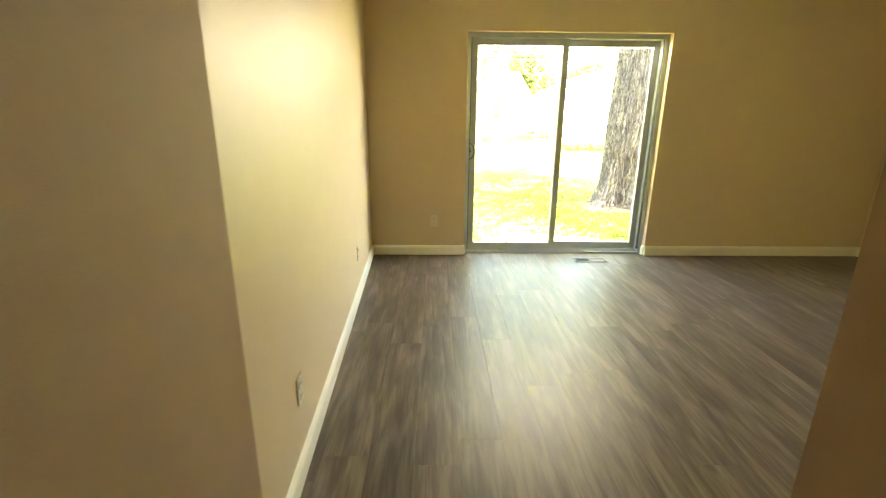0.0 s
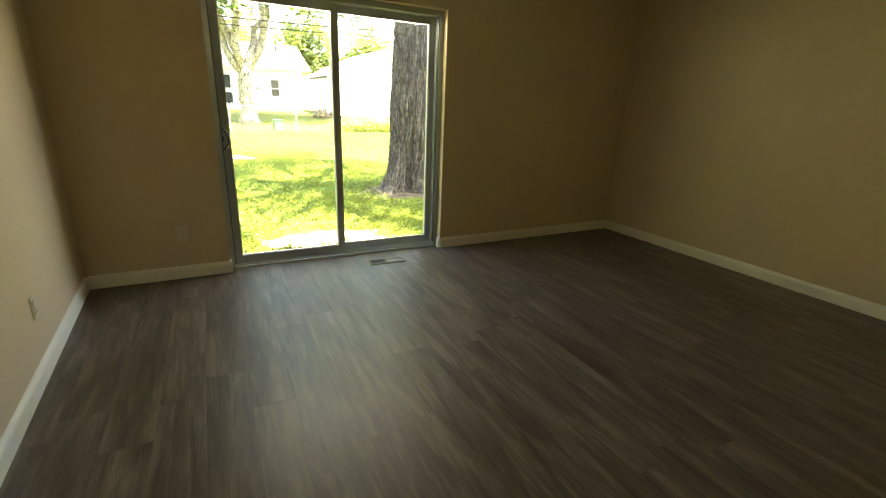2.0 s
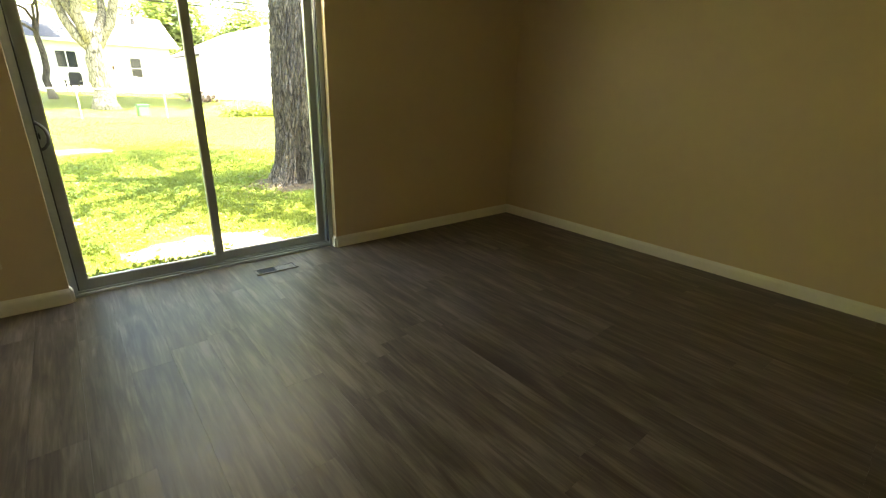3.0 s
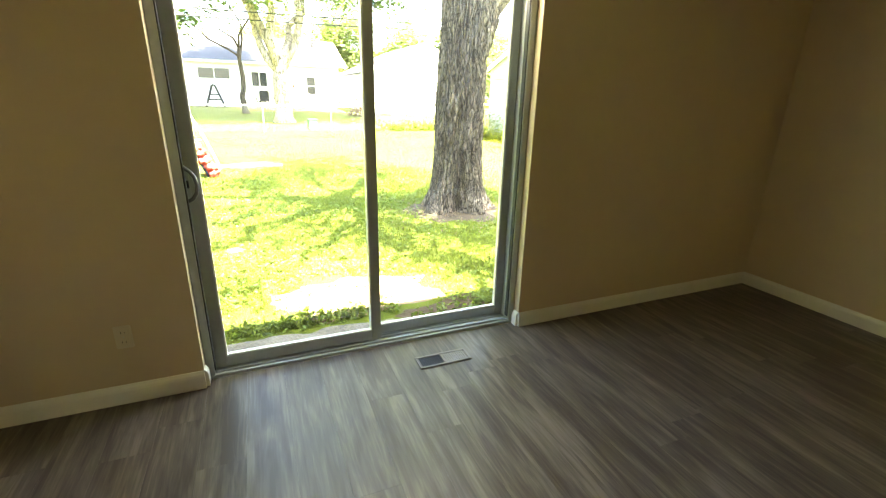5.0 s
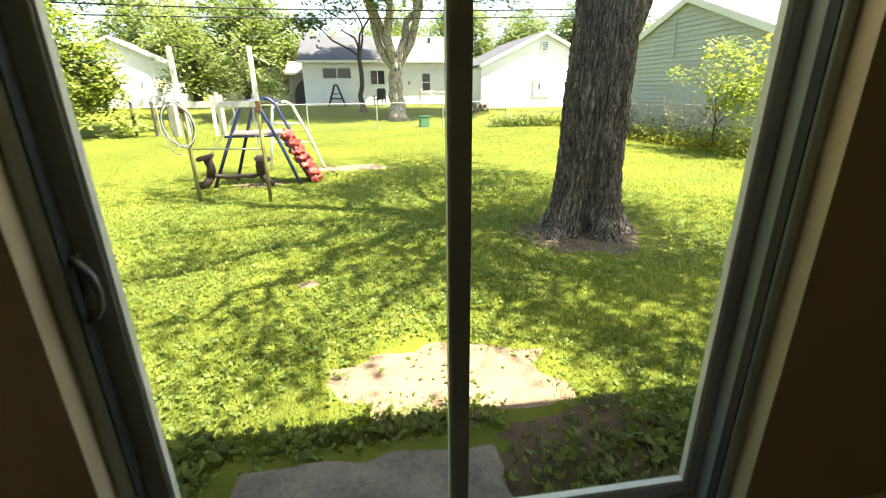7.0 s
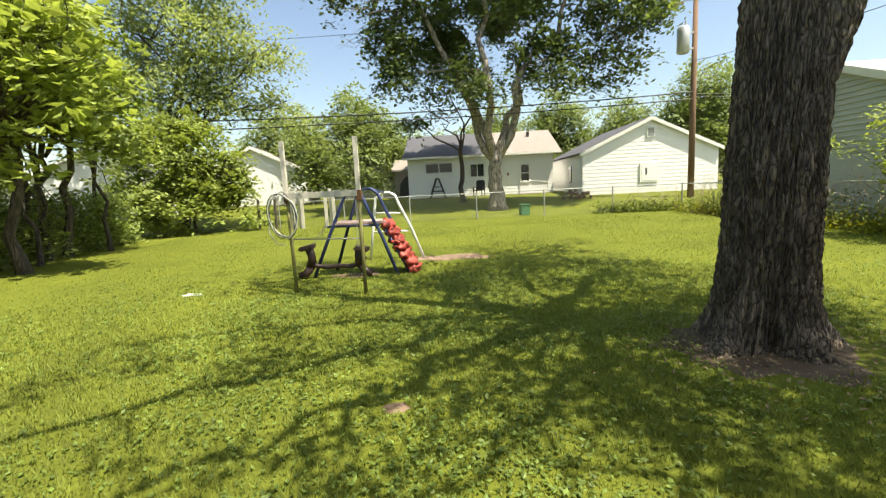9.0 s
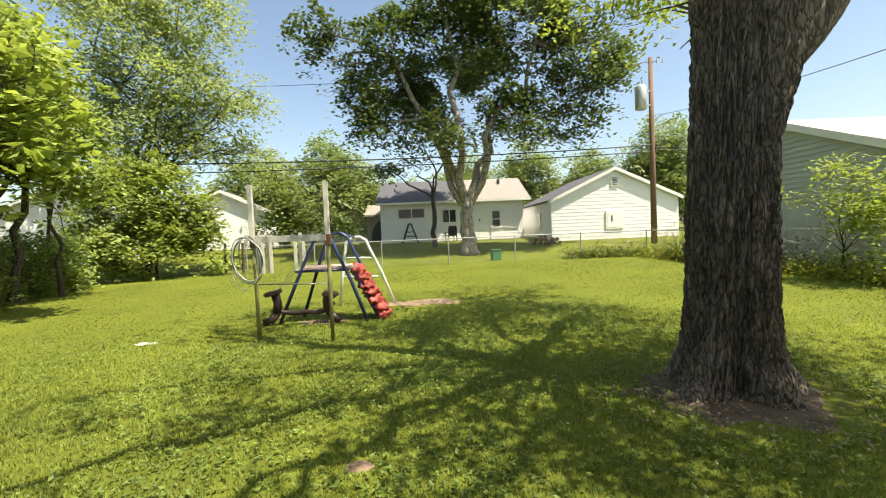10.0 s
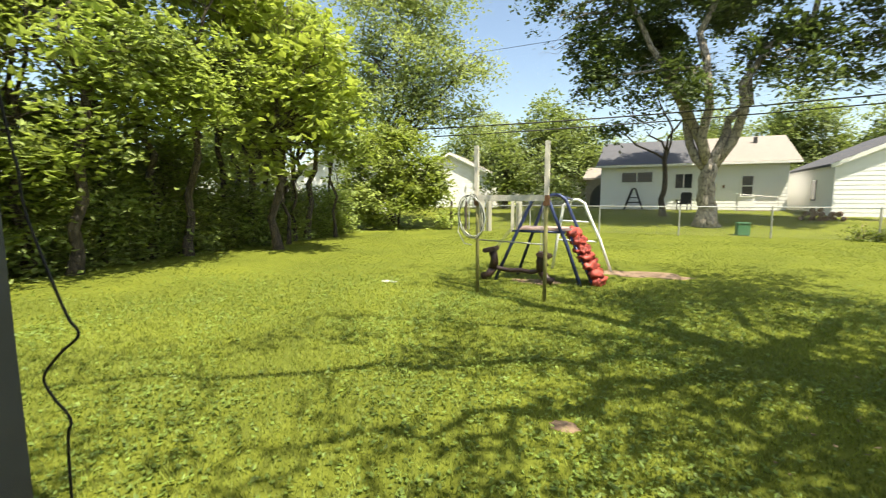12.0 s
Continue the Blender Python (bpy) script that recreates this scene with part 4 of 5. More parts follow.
def arch(name, a, top_a, top_b, b, material, r=0.030):
    a, ta, tb, b = (Vector(v) - Vector((-1.1, 8.1, GZ)) for v in (a, top_a, top_b, b))
    mid = (ta + tb) / 2 + Vector((0, 0, 0.09))
    pts = [a, a.lerp(ta, 0.5) + Vector((0, 0, 0.02)), a.lerp(ta, 0.85), ta, ta.lerp(mid, 0.6) + Vector((0, 0, 0.03)), mid, tb.lerp(mid, 0.6) + Vector((0, 0, 0.03)), tb, b.lerp(tb, 0.85), b.lerp(tb, 0.5) + Vector((0.02, 0, 0.02)), b]
    return part(name, tube(pts, r, 10), material, swing, smooth=True)


arch("front_arch", (-2.10, 7.80, GZ - 0.03), (-1.46, 7.88, 1.20), (-1.14, 7.88, 1.20), (-0.55, 7.76, GZ - 0.03), BLUE)
arch("back_arch", (-1.88, 8.50, GZ - 0.03), (-1.34, 8.40, 1.24), (-0.96, 8.40, 1.24), (-0.34, 8.36, GZ - 0.03), BLUE)
arch("white_arch", (-1.42, 9.55, GZ - 0.03), (-1.22, 9.55, 1.12), (-0.80, 9.55, 1.16), (-0.24, 9.62, GZ - 0.03), WHITE)
for a, b, m, r in (((-1.30, 7.90, 1.29), (-1.15, 8.40, 1.33), BLUE, 0.03), ((-1.15, 8.40, 1.33), (-1.04, 9.55, 1.24), BLUE, 0.026), ((-1.27, 9.55, 0.80), (-0.70, 9.57, 0.78), WHITE, 0.018),
                   ((-1.33, 9.55, 0.40), (-0.55, 9.6, 0.38), WHITE, 0.018), ((-1.80, 7.86, 0.68), (-0.85, 7.84, 0.68), BLUE, 0.02), ((-1.60, 8.44, 0.70), (-0.70, 8.40, 0.70), BLUE, 0.02)):
    o = Vector((-1.1, 8.1, GZ))
    part("crossbar", tube([Vector(a) - o, Vector(b) - o], r, 10), m, swing, smooth=True)
part("deck", box(-0.62, -0.27, 0.92, 0.36, 0.33, 0.97, 0.012), PINK, swing, "faded pinkish deck board")
red_rng = random.Random(3)
for i in range(7):
    k = i / 6
    c = Vector((-0.74 + 0.44 * k, 8.05, 0.66 - 0.80 * k)) - Vector((-1.1, 8.1, GZ))
    bm = bmesh.new()
    bmesh.ops.create_icosphere(bm, subdivisions=3, radius=1.0)
    for v in bm.verts:
        n = noise.noise(v.co * 2.4 + Vector((i * 3.1, 0, 0))) * 0.62 + noise.noise(v.co * 5.5 + Vector((0, i * 2.3, 0))) * 0.40
        v.co = Vector((v.co.x * 0.125 * (1 + n), v.co.y * 0.27 * (1 + n * 0.5), v.co.z * 0.105 * (1 + n))) + c
    part("climbing_hold", bm, REDP, swing, "red lumpy climbing hold", True)
part("hold_rail", tube([Vector((-0.78, 7.84, 0.66)) - o, Vector((-0.36, 7.84, GZ)) - o], 0.022, 8), BLUE, swing, smooth=True)
glider = thing("glider_swing", -1.65, 7.75, GZ, 0, "two-seat brown glider swing hung on chains", "swing")
part("beam", tube([(-0.48, 0, 0.30), (-0.36, 0, 0.22), (-0.15, 0, 0.19), (0.05, 0, 0.21), (0.25, 0, 0.19), (0.42, 0, 0.24), (0.52, 0, 0.36)], 0.040, 10), BROWN, glider, smooth=True)
for s in (-1, 1):
    sx = -0.46 if s < 0 else 0.42
    part("seat_back", tube([(sx, 0, 0.22), (sx - 0.02 * s, 0, 0.38), (sx + 0.02 * s, 0, 0.55)], [0.085, 0.07, 0.08], 10), BROWN, glider, smooth=True)
    part("seat", box(-0.12, -0.15, -0.04, 0.12, 0.15, 0.04, 0.02, pose(sx + 0.05 * s, 0, 0.56 if s < 0 else 0.50, 0, 12 * s, 0)), BROWN, glider)
    part("foot_rest", tube([(sx, 0, 0.22), (sx + s * 0.10, 0, 0.09), (sx + s * 0.20, 0, 0.03)], [0.075, 0.07, 0.095], 10), BROWN, glider, smooth=True)
    for yy in (-0.10, 0.10):
        part("chain", tube([(sx, yy, 0.52), (0.30 + 0.1 * s, 0.15 + yy * 0.3, 1.44)], 0.006, 6), WIREM, glider)

# ---- chain-link fences ----
GALV = mat("galvanised_pipe", (0.42, 0.42, 0.40), 0.45, 0.6, var=0.2, scale=10)


def fence(a, b, label, posts, h=1.15):
    """Posts, top rail and woven wire between two points of the lawn's edge."""
    a, b = Vector((*a, 0)), Vector((*b, 0))
    ob = thing("chain_link_fence", a.x, a.y, 0, math.degrees(math.atan2(b.y - a.y, b.x - a.x)), label, "fence")
    n = (b - a).length
    z = [ground_z(*(a.lerp(b, i / posts))[:2]) for i in range(posts + 1)]
    for i in range(posts + 1):
        part("post", tube([(n * i / posts, 0, z[i] - 0.05), (n * i / posts, 0, z[i] + h + 0.04)], 0.03, 8), GALV, ob)
    part("top_rail", tube([(n * i / posts, 0, z[i] + h) for i in range(posts + 1)], 0.021, 8), GALV, ob)
    vs, t, step = [], 0.0022, 0.075
    for d in (1, -1):
        q = -h if d > 0 else 0.0
        while q < (n if d > 0 else n + h):
            x0, z0, x1, z1 = q, 0.03, q + d * h, h
            if min(x0, x1) >= 0 and max(x0, x1) <= n:
                g0, g1 = z[min(int(x0 / n * posts), posts)], z[min(int(x1 / n * posts), posts)]
                vs += [(x0 - t, 0, g0 + z0), (x0 + t, 0, g0 + z0), (x1, 0, g1 + z1), (x0, -t, g0 + z0), (x1 + t, 0, g1 + z1), (x1 - t, 0, g1 + z1)]
            q += step
    w = raw_mesh("wire_mesh", vs, 3, GALV, ob)
    tagged(w, kind="stuff")
    return ob


fence((-7.7, 20.0), (10.3, 20.0), "low galvanised chain-link fence along the lawn's far edge", 6)
fence((10.3, 20.0), (10.3, 4.0), "chain-link fence overgrown with weeds", 5)

# weeds on the fences
WEED = leaf_mat("weed_leaf", (0.150, 0.185, 0.040), 0.5)
YELLOW = leaf_mat("yellow_weed", (0.30, 0.28, 0.02), 0.35)
TWIG = mat("dead_twig", (0.38, 0.29, 0.21), 0.9, var=0.3)
w_rng = np.random.default_rng(17)


def weeds(name, a, b, width, height, count, leaf, label, size=0.07, stalks=0):
    ob = thing(name, a[0], a[1], 0, 0, label, "weeds")
    t = w_rng.random(count)
    hv = height * (0.25 + 0.75 * np.array([abs(noise.noise((q * 13, 0.3, a[0]))) * 1.8 + 0.5 * abs(noise.noise((q * 47, 2.3, a[0]))) for q in t]))
    x = (b[0] - a[0]) * t + w_rng.normal(size=count) * width
    y = (b[1] - a[1]) * t + w_rng.normal(size=count) * width
    z = np.array([ground_z(a[0] + p, a[1] + q) for p, q in zip(x, y)]) + w_rng.random(count) ** 1.2 * hv
    lv = raw_mesh("foliage", leaves(np.stack([x, y, z], 1), w_rng.uniform(0.6, 1.4, count) * size, w_rng), 3, leaf, ob)
    tagged(lv, kind="stuff")
    if stalks:
        bm = bmesh.new()
        for i in range(stalks):
            q = w_rng.random()
            px, py = (b[0] - a[0]) * q, (b[1] - a[1]) * q
            g = ground_z(a[0] + px, a[1] + py)
            add_tube(bm, [(px, py, g), (px + w_rng.normal() * 0.12, py + w_rng.normal() * 0.12, g + height * 0.7), (px + w_rng.normal() * 0.4, py + w_rng.normal() * 0.4, g + height * w_rng.uniform(1.0, 1.6))],
                     [0.010, 0.007, 0.003], 5)
        tagged(part("stalks", bm, TWIG, ob, "dry brown stalks"), kind="stuff")
    return ob


weeds("step_weeds", (-0.75, 0.62), (-0.12, 0.95), 0.10, 0.13, 800, WEED, "dark weeds growing beside the step slab", 0.05)
weeds("step_weeds", (1.42, 0.45), (2.5, 0.72), 0.15, 0.11, 900, WEED, "dark weeds growing beside the step slab", 0.05)
weeds("step_weeds", (0.1, 0.93), (1.3, 0.96), 0.06, 0.08, 700, WEED, "low weeds along the step slab's edge", 0.045)
weeds("step_weeds", (0.45, 1.05), (1.75, 1.55), 0.22, 0.05, 130, CLOVER, "thin clover creeping over the trodden earth", 0.04)
weeds("fence_weeds", (6.8, 20.2), (10.2, 20.1), 0.24, 0.7, 2600, WEED, "scrubby green weeds along the far fence", 0.11, 40)
weeds("fence_weeds", (10.2, 20.0), (10.1, 9.0), 0.34, 0.55, 2600, YELLOW, "yellow-flowering weeds along the side fence", 0.08, 0)
weeds("fence_weeds", (10.3, 19.5), (10.2, 8.0), 0.34, 1.0, 6500, WEED, "tall green weeds with dry stalks on the side fence", 0.08, 110)
tree("side_shrub", 10.0, 10.0, (0.8, 0.03), [(10.0, 10.0, 0.8, 0.9, 1.1, 0.8), (10.1, 9.6, 1.7, 0.8, 0.9, 0.6), (9.9, 10.3, 2.3, 0.5, 0.6, 0.4), (10.2, 9.0, 1.2, 0.8, 0.9, 0.9), (9.7, 11.3, 2.0, 0.35, 0.5, 0.2),
      (9.8, 11.0, 1.0, 0.6, 0.6, 0.4), (9.7, 9.4, 2.6, 0.4, 0.4, 0.3), (10.0, 8.6, 2.2, 0.6, 0.6, 0.5)],
     LEAF_BRIGHT, BARK_DARK, "light-green bush with loose branches at the side fence", 71, 26.0, 16, 0.12, 0.15, 0.02, 6)
tree("corner_shrub", 10.3, 7.6, (0.8, 0.03), [(10.4, 7.6, 0.8, 1.0, 1.2, 0.9), (10.2, 7.0, 1.9, 0.8, 0.9, 0.8), (10.6, 8.6, 1.2, 0.8, 0.9, 0.9)],
     LEAF_HEDGE, BARK_DARK, "dark green shrub at the side fence", 72, 5.0, 16, 0.11, 0.18, -0.05, 5)

# ---- green yard box ----
GREENP = mat("green_enamel", (0.05, 0.16, 0.07), 0.5, var=0.2)
yb = thing("utility_box", 3.55, 20.9, ground_z(3.55, 20.9), 8, "small green metal utility box on the grass", "utility box")
part("cabinet", box(-0.22, -0.18, 0, 0.22, 0.18, 0.46, 0.03), GREENP, yb)
part("lid", box(-0.24, -0.20, 0.46, 0.24, 0.20, 0.52, 0.02), GREENP, yb)

# ---- houses ----
SIDE_W = mat("white_siding", (0.80, 0.79, 0.76), 0.6, var=0.05, scale=2, bump=0.1)
SIDE_G = mat("grey_green_siding", (0.44, 0.455, 0.41), 0.65, var=0.08, scale=2, bump=0.1)
SHINGLE = mat("grey_and_shaded_shingle", (0.085, 0.085, 0.095), 0.95, var=0.35, scale=6, bump=0.7, bump_scale=30)
SHINGLE_L = mat("tan_and_sunlit_shingle", (0.25, 0.22, 0.195), 0.9, var=0.25, scale=6, bump=0.6, bump_scale=30)
FASCIA = mat("white_fascia", (0.75, 0.74, 0.70), 0.55, var=0.08)
DARKGL = mat("dark_window_glass", (0.03, 0.035, 0.04), 0.08, var=0.2, scale=3)
CURTAIN = mat("pale_curtain", (0.55, 0.53, 0.48), 0.9, var=0.15)
FOUND = mat("block_foundation", (0.33, 0.27, 0.23), 0.9, var=0.3, scale=6, bump=0.5)


def lap_wall(w, eave, apex, course, material, parent, name="siding", m=None):
    """Lapped boards up a wall in the plane y = 0, cut to a gable above the eave."""
    bm = bmesh.new()
    z = 0.0
    lip = 0.023 if material is SIDE_W else 0.058
    top = max(eave, apex)
    while z < top - 0.02:
        z1 = min(z + course, top)
        def half(q):
            return w / 2 if q <= eave else max(0.02, w / 2 * (apex - q) / (apex - eave))
        a, b = half(z), half(z1)
        c = [bm.verts.new(v) for v in ((-a, -lip, z), (a, -lip, z), (b, -0.012, z1), (-b, -0.012, z1), (-a, 0.06, z), (a, 0.06, z), (b, 0.06, z1), (-b, 0.06, z1))]
        for f in ((0, 1, 2, 3), (5, 4, 7, 6), (1, 5, 6, 2), (4, 0, 3, 7), (3, 2, 6, 7), (4, 5, 1, 0)):
            bm.faces.new([c[i] for i in f])
        z = z1
    if m:
        bmesh.ops.transform(bm, matrix=m, verts=bm.verts)
    return part(name, bm, material, parent)


def window(parent, x, z, w, h, panes=1, y=-0.035, glass=None):
    f = bmesh.new()
    t = 0.07
    for q in ((-w / 2 - t, -t, w / 2 + t, 0), (-w / 2 - t, h, w / 2 + t, h + t), (-w / 2 - t, 0, -w / 2, h), (w / 2, 0, w / 2 + t, h)):
        add_box(f, x + q[0], y - 0.05, z + q[1], x + q[2], y + 0.02, z + q[3])
    ob = part("window", f, FASCIA, parent, "white-framed window")
    for i in range(panes):
        a, b = x - w / 2 + w * i / panes, x - w / 2 + w * (i + 1) / panes
        part("pane", box(a + 0.02, y - 0.02, z, b - 0.02, y - 0.005, z + h), glass or DARKGL, ob, "dark glass pane")
        if i:
            part("mullion", box(a - 0.03, y - 0.045, z, a + 0.03, y + 0.01, z + h), FASCIA, ob)
    return ob


def gable_house(name, x, y, z, rz, w, d, eave, apex, label, siding, roof, course=0.14, over=0.35):
    """Gable towards local -y; ridge runs back along +y."""
    ob = thing(name, x, y, z, rz, label, "house")
    lap_wall(w, eave, apex, course, siding, ob, "front_wall")
    lap_wall(d, eave, eave, course, siding, ob, "side_wall", pose(-w / 2, d / 2, 0, 0, 0, -90))
    lap_wall(d, eave, eave, course, siding, ob, "side_wall", pose(w / 2, d / 2, 0, 0, 0, 90))
    lap_wall(w, eave, apex, course, siding, ob, "back_wall", pose(0, d, 0, 0, 0, 180))
    part("foundation", box(-w / 2 + 0.02, 0.02, -0.7, w / 2 - 0.02, d - 0.02, 0.0), FOUND, ob)
    sl = (apex - eave) / (w / 2)
    for s in (-1, 1):
        e = w / 2 + over
        bm = prism([(0, 0), (0, 0.12), (1, 0.12), (1, 0)], -over, d + over)
        for v in bm.verts:
            q, t = v.co.y, v.co.z
            along = v.co.x
            v.co = Vector((s * e * q, along, apex + 0.02 - sl * e * q + t))
        bmesh.ops.recalc_face_normals(bm, faces=bm.faces)
        part("roof_slope", bm, roof, ob)
        bm = bmesh.new()
        vs = [bm.verts.new(v) for v in ((0, -over - 0.02, apex - 0.08), (0, -over - 0.02, apex + 0.13), (s * e, -over - 0.02, apex + 0.13 - sl * e), (s * e, -over - 0.02, apex - 0.08 - sl * e))]
        vs2 = [bm.verts.new(v.co + Vector((0, 0.04, 0))) for v in vs]
        for f in ((0, 1, 2, 3), (7, 6, 5, 4), (0, 4, 5, 1), (1, 5, 6, 2), (2, 6, 7, 3), (3, 7, 4, 0)):
            bm.faces.new([(vs + vs2)[i] for i in f])
        bmesh.ops.recalc_face_normals(bm, faces=bm.faces)
        part("barge_board", bm, FASCIA, ob)
    return ob


garage = gable_house("white_garage", 12.2, 28.0, 0.12, 0, 8.11, 9.0, 2.75, 4.62, "white lap-sided garage with a gable and a boarded window", SIDE_W, SHINGLE, 0.22, 0.22)
bw = part("boarded_window", box(-0.62, -0.09, 0.85, 0.48, -0.03, 2.0), FASCIA, garage, "boarded white window")
part("board", box(-0.52, -0.10, 0.95, 0.38, -0.09, 1.88), SIDE_W, bw)
part("tear", box(-0.30, -0.106, 1.30, -0.20, -0.10, 1.70, 0, None), DARK, bw, "dark torn slit")
vt = part("gable_vent", box(-0.22, -0.09, 3.55, 0.22, -0.03, 4.15), FASCIA, garage, "white gable vent")
for i in range(5):
    part("slat", box(-0.17, -0.10, 3.62 + i * 0.1, 0.17, -0.09, 3.67 + i * 0.1), DARKGL, vt)
part("side_window", box(-4.12, 2.6, 1.0, -4.08, 3.3, 2.1), DARKGL, garage, "dark side window")

right_house = gable_house("grey_garage", 11.5, 13.77, GZ + 0.1, -90, 7.6, 9.0, 2.85, 4.25, "grey-green lap-sided outbuilding beyond the side fence", SIDE_G, mat("pale_roof", (0.62, 0.60, 0.56), 0.8, var=0.1), 0.15, 0.15)
part("shutter", box(-0.2, -0.06, 1.0, 1.5, -0.036, 1.75), SIDE_G, right_house, "closed flush shutter")
part("downpipe", tube([(-0.55, -0.08, 3.8), (-0.45, -0.08, 2.5)], 0.03, 8), SIDE_G, right_house)

# long white house: wall towards the lawn, ridge along x
hz = 0.55
house = thing("white_house", 2.05, 32.0, hz, 0, "single-storey white house with grey shingle roof", "house")
lap_wall(10.25, 2.85, 2.85, 0.2, SIDE_W, house, "front_wall")
part("side_wall", box(-5.12, 0.06, 0, 5.12, 8.0, 2.85), SIDE_W, house)
part("foundation", box(-5.1, 0.0, -0.6, 5.1, 7.9, 0.0), FOUND, house)


def slope(x0, x1, material, name):
    bm = prism([(-0.45, 2.72), (-0.45, 2.86), (4.0, 4.75), (4.0, 4.55)], x0, x1)
    ob = part(name, bm, material, house)
    part("back_slope", prism([(8.45, 2.72), (8.45, 2.86), (4.0, 4.75), (4.0, 4.55)], x0, x1), material, house)
    part("gutter", box(x0, -0.56, 2.70, x1, -0.45, 2.84), FASCIA, house)


# one roof in two shingles: maple shade put into the left part's colour
slope(-5.4, 1.2, SHINGLE, "roof_slope")
slope(1.2, 5.6, SHINGLE_L, "roof_slope")
window(house, -2.9, 1.75, 1.85, 0.62, 2)
window(house, -0.2, 1.35, 0.95, 0.85, 2)
part("house_door", box(2.75, -0.062, 0.0, 3.55, -0.02, 2.25), SIDE_W, house, "white back door")
dw = window(house, 3.15, 0.85, 0.56, 1.15, 1, -0.075)
part("sash_bar", box(2.87, -0.125, 1.40, 3.43, -0.080, 1.46), FASCIA, dw)
part("wall_lamp", box(1.9, -0.14, 1.3, 2.0, -0.03, 1.5, 0.01), RUST, house)
part("roof_vent", box(3.7, 2.6, 4.1, 3.9, 2.8, 4.55), DARK, house)
porch = thing("porch_step", 5.6, 31.3, hz - 0.25, 0, "low concrete back step with a thin handrail", "step")
part("tread", box(-1.0, -0.3, -0.1, 1.0, 0.62, 0.25, 0.02), CONC, porch)
for x in (-1.0, 1.0):
    part("rail_post", tube([(x, -0.2, 0.2), (x, -0.2, 1.2)], 0.014, 6), GALV, porch)
part("handrail", tube([(-1.0, -0.2, 1.2), (1.0, -0.2, 1.0)], 0.012, 6), GALV, porch)
BLACKW = mat("black_painted_wood", (0.02, 0.02, 0.022), 0.5, var=0.2)
pz = ground_z(-0.9, 31.2)
ps = thing("porch_swing_frame", -0.95, 31.0, pz, 0, "black wooden A-frame with a small hanging seat", "swing")
for s in (-1, 1):
    for yy in (-0.35, 0.35):
        part("leg", tube([(s * 0.55, yy, 0), (s * 0.08, yy, 1.35)], 0.05, 6), BLACKW, ps)
part("top_bar", tube([(0, -0.4, 1.35), (0, 0.4, 1.35)], 0.06, 6), BLACKW, ps)
part("shelf", box(-0.45, -0.35, 0.45, 0.45, 0.35, 0.52, 0.01), BLACKW, ps)
part("shelf", box(-0.30, -0.35, 0.75, 0.30, 0.35, 0.81, 0.01), BLACKW, ps)
ch = thing("garden_chair", 1.9, 31.0, ground_z(1.9, 31.0), -25, "dark garden armchair on the patio", "chair")
part("seat", box(-0.32, -0.3, 0.38, 0.32, 0.3, 0.45, 0.02), BLACKW, ch)
part("backrest", box(-0.32, 0.24, 0.42, 0.32, 0.32, 1.1, 0.06), BLACKW, ch)
for s in (-1, 1):
    part("armrest", box(s * 0.36 - 0.05, -0.32, 0.6, s * 0.36 + 0.05, 0.3, 0.65, 0.015), BLACKW, ch)
    for yy in (-0.27, 0.25):
        part("leg", box(s * 0.3 - 0.03, yy - 0.03, 0, s * 0.3 + 0.03, yy + 0.03, 0.62), BLACKW, ch)

LOG = mat("split_log", (0.13, 0.070, 0.045), 0.9, var=0.4, scale=9, bump=0.5)
lz = ground_z(7.5, 26.6)
logs = thing("log_pile", 7.5, 26.6, lz, 0, "low heap of reddish-brown logs and twigs by the white garage", "log pile")
l_rng = random.Random(8)
for i in range(13):
    row, k = (0, i) if i < 6 else (1, i - 6) if i < 11 else (2, i - 11)
    lx, ly = -0.75 + 0.3 * k + 0.15 * row + l_rng.uniform(-0.05, 0.05), l_rng.uniform(-0.15, 0.15)
    r = l_rng.uniform(0.08, 0.13)
    part("log", tube([(lx - 0.15, ly - 0.35, 0.10 + row * 0.19), (lx, ly, 0.12 + row * 0.19), (lx + 0.12, ly + 0.4, 0.11 + row * 0.19)], [r, r * 1.05, r * 0.95], 9), LOG, logs)

# further neighbours seen between the trees
n1 = gable_house("neighbour_house", -7.9, 41.0, 0.6, 18, 6.0, 8.0, 2.6, 4.3, "pale house with a gable behind the garden trees", SIDE_W, SHINGLE)
window(n1, 0.6, 1.0, 0.9, 1.0, 2)
n2 = gable_house("neighbour_house", -19.6, 25.0, 0.1, 35, 6.5, 9.0, 2.8, 4.6, "white house half hidden by the row of trees", SIDE_W, SHINGLE_L)
window(n2, 0.5, 1.0, 1.0, 1.1, 2)
n3 = gable_house("neighbour_house", -15.2, 34.0, 0.5, 10, 7.0, 8.0, 2.7, 4.4, "white house behind the round shrub", SIDE_W, SHINGLE_L)
cp_ = thing("carport", -2.9, 38.0, 0.53, 0, "low tan carport with a dark arched opening", "carport")
part("wall", box(-2.0, 0, 0, 2.4, 4, 2.3), SHINGLE_L, cp_)
bm = prism([(-0.3, 2.2), (-0.3, 2.35), (2.0, 3.3), (4.3, 2.35), (4.3, 2.2)], -2.2, 2.6)
part("roof", bm, SHINGLE_L, cp_)
# flat black face on the solid wall, painting the shade of an opening
ar = bmesh.new()
vs = [ar.verts.new((-0.4 + 1.25 * math.cos(a), -0.02, 0.6 + 1.35 * math.sin(a))) for a in [math.pi * i / 16 for i in range(17)]] + [ar.verts.new((-1.65, -0.02, 0)), ar.verts.new((0.85, -0.02, 0))]
ar.faces.new(vs)
part("arch_opening", ar, DARK, cp_, "dark arched opening")
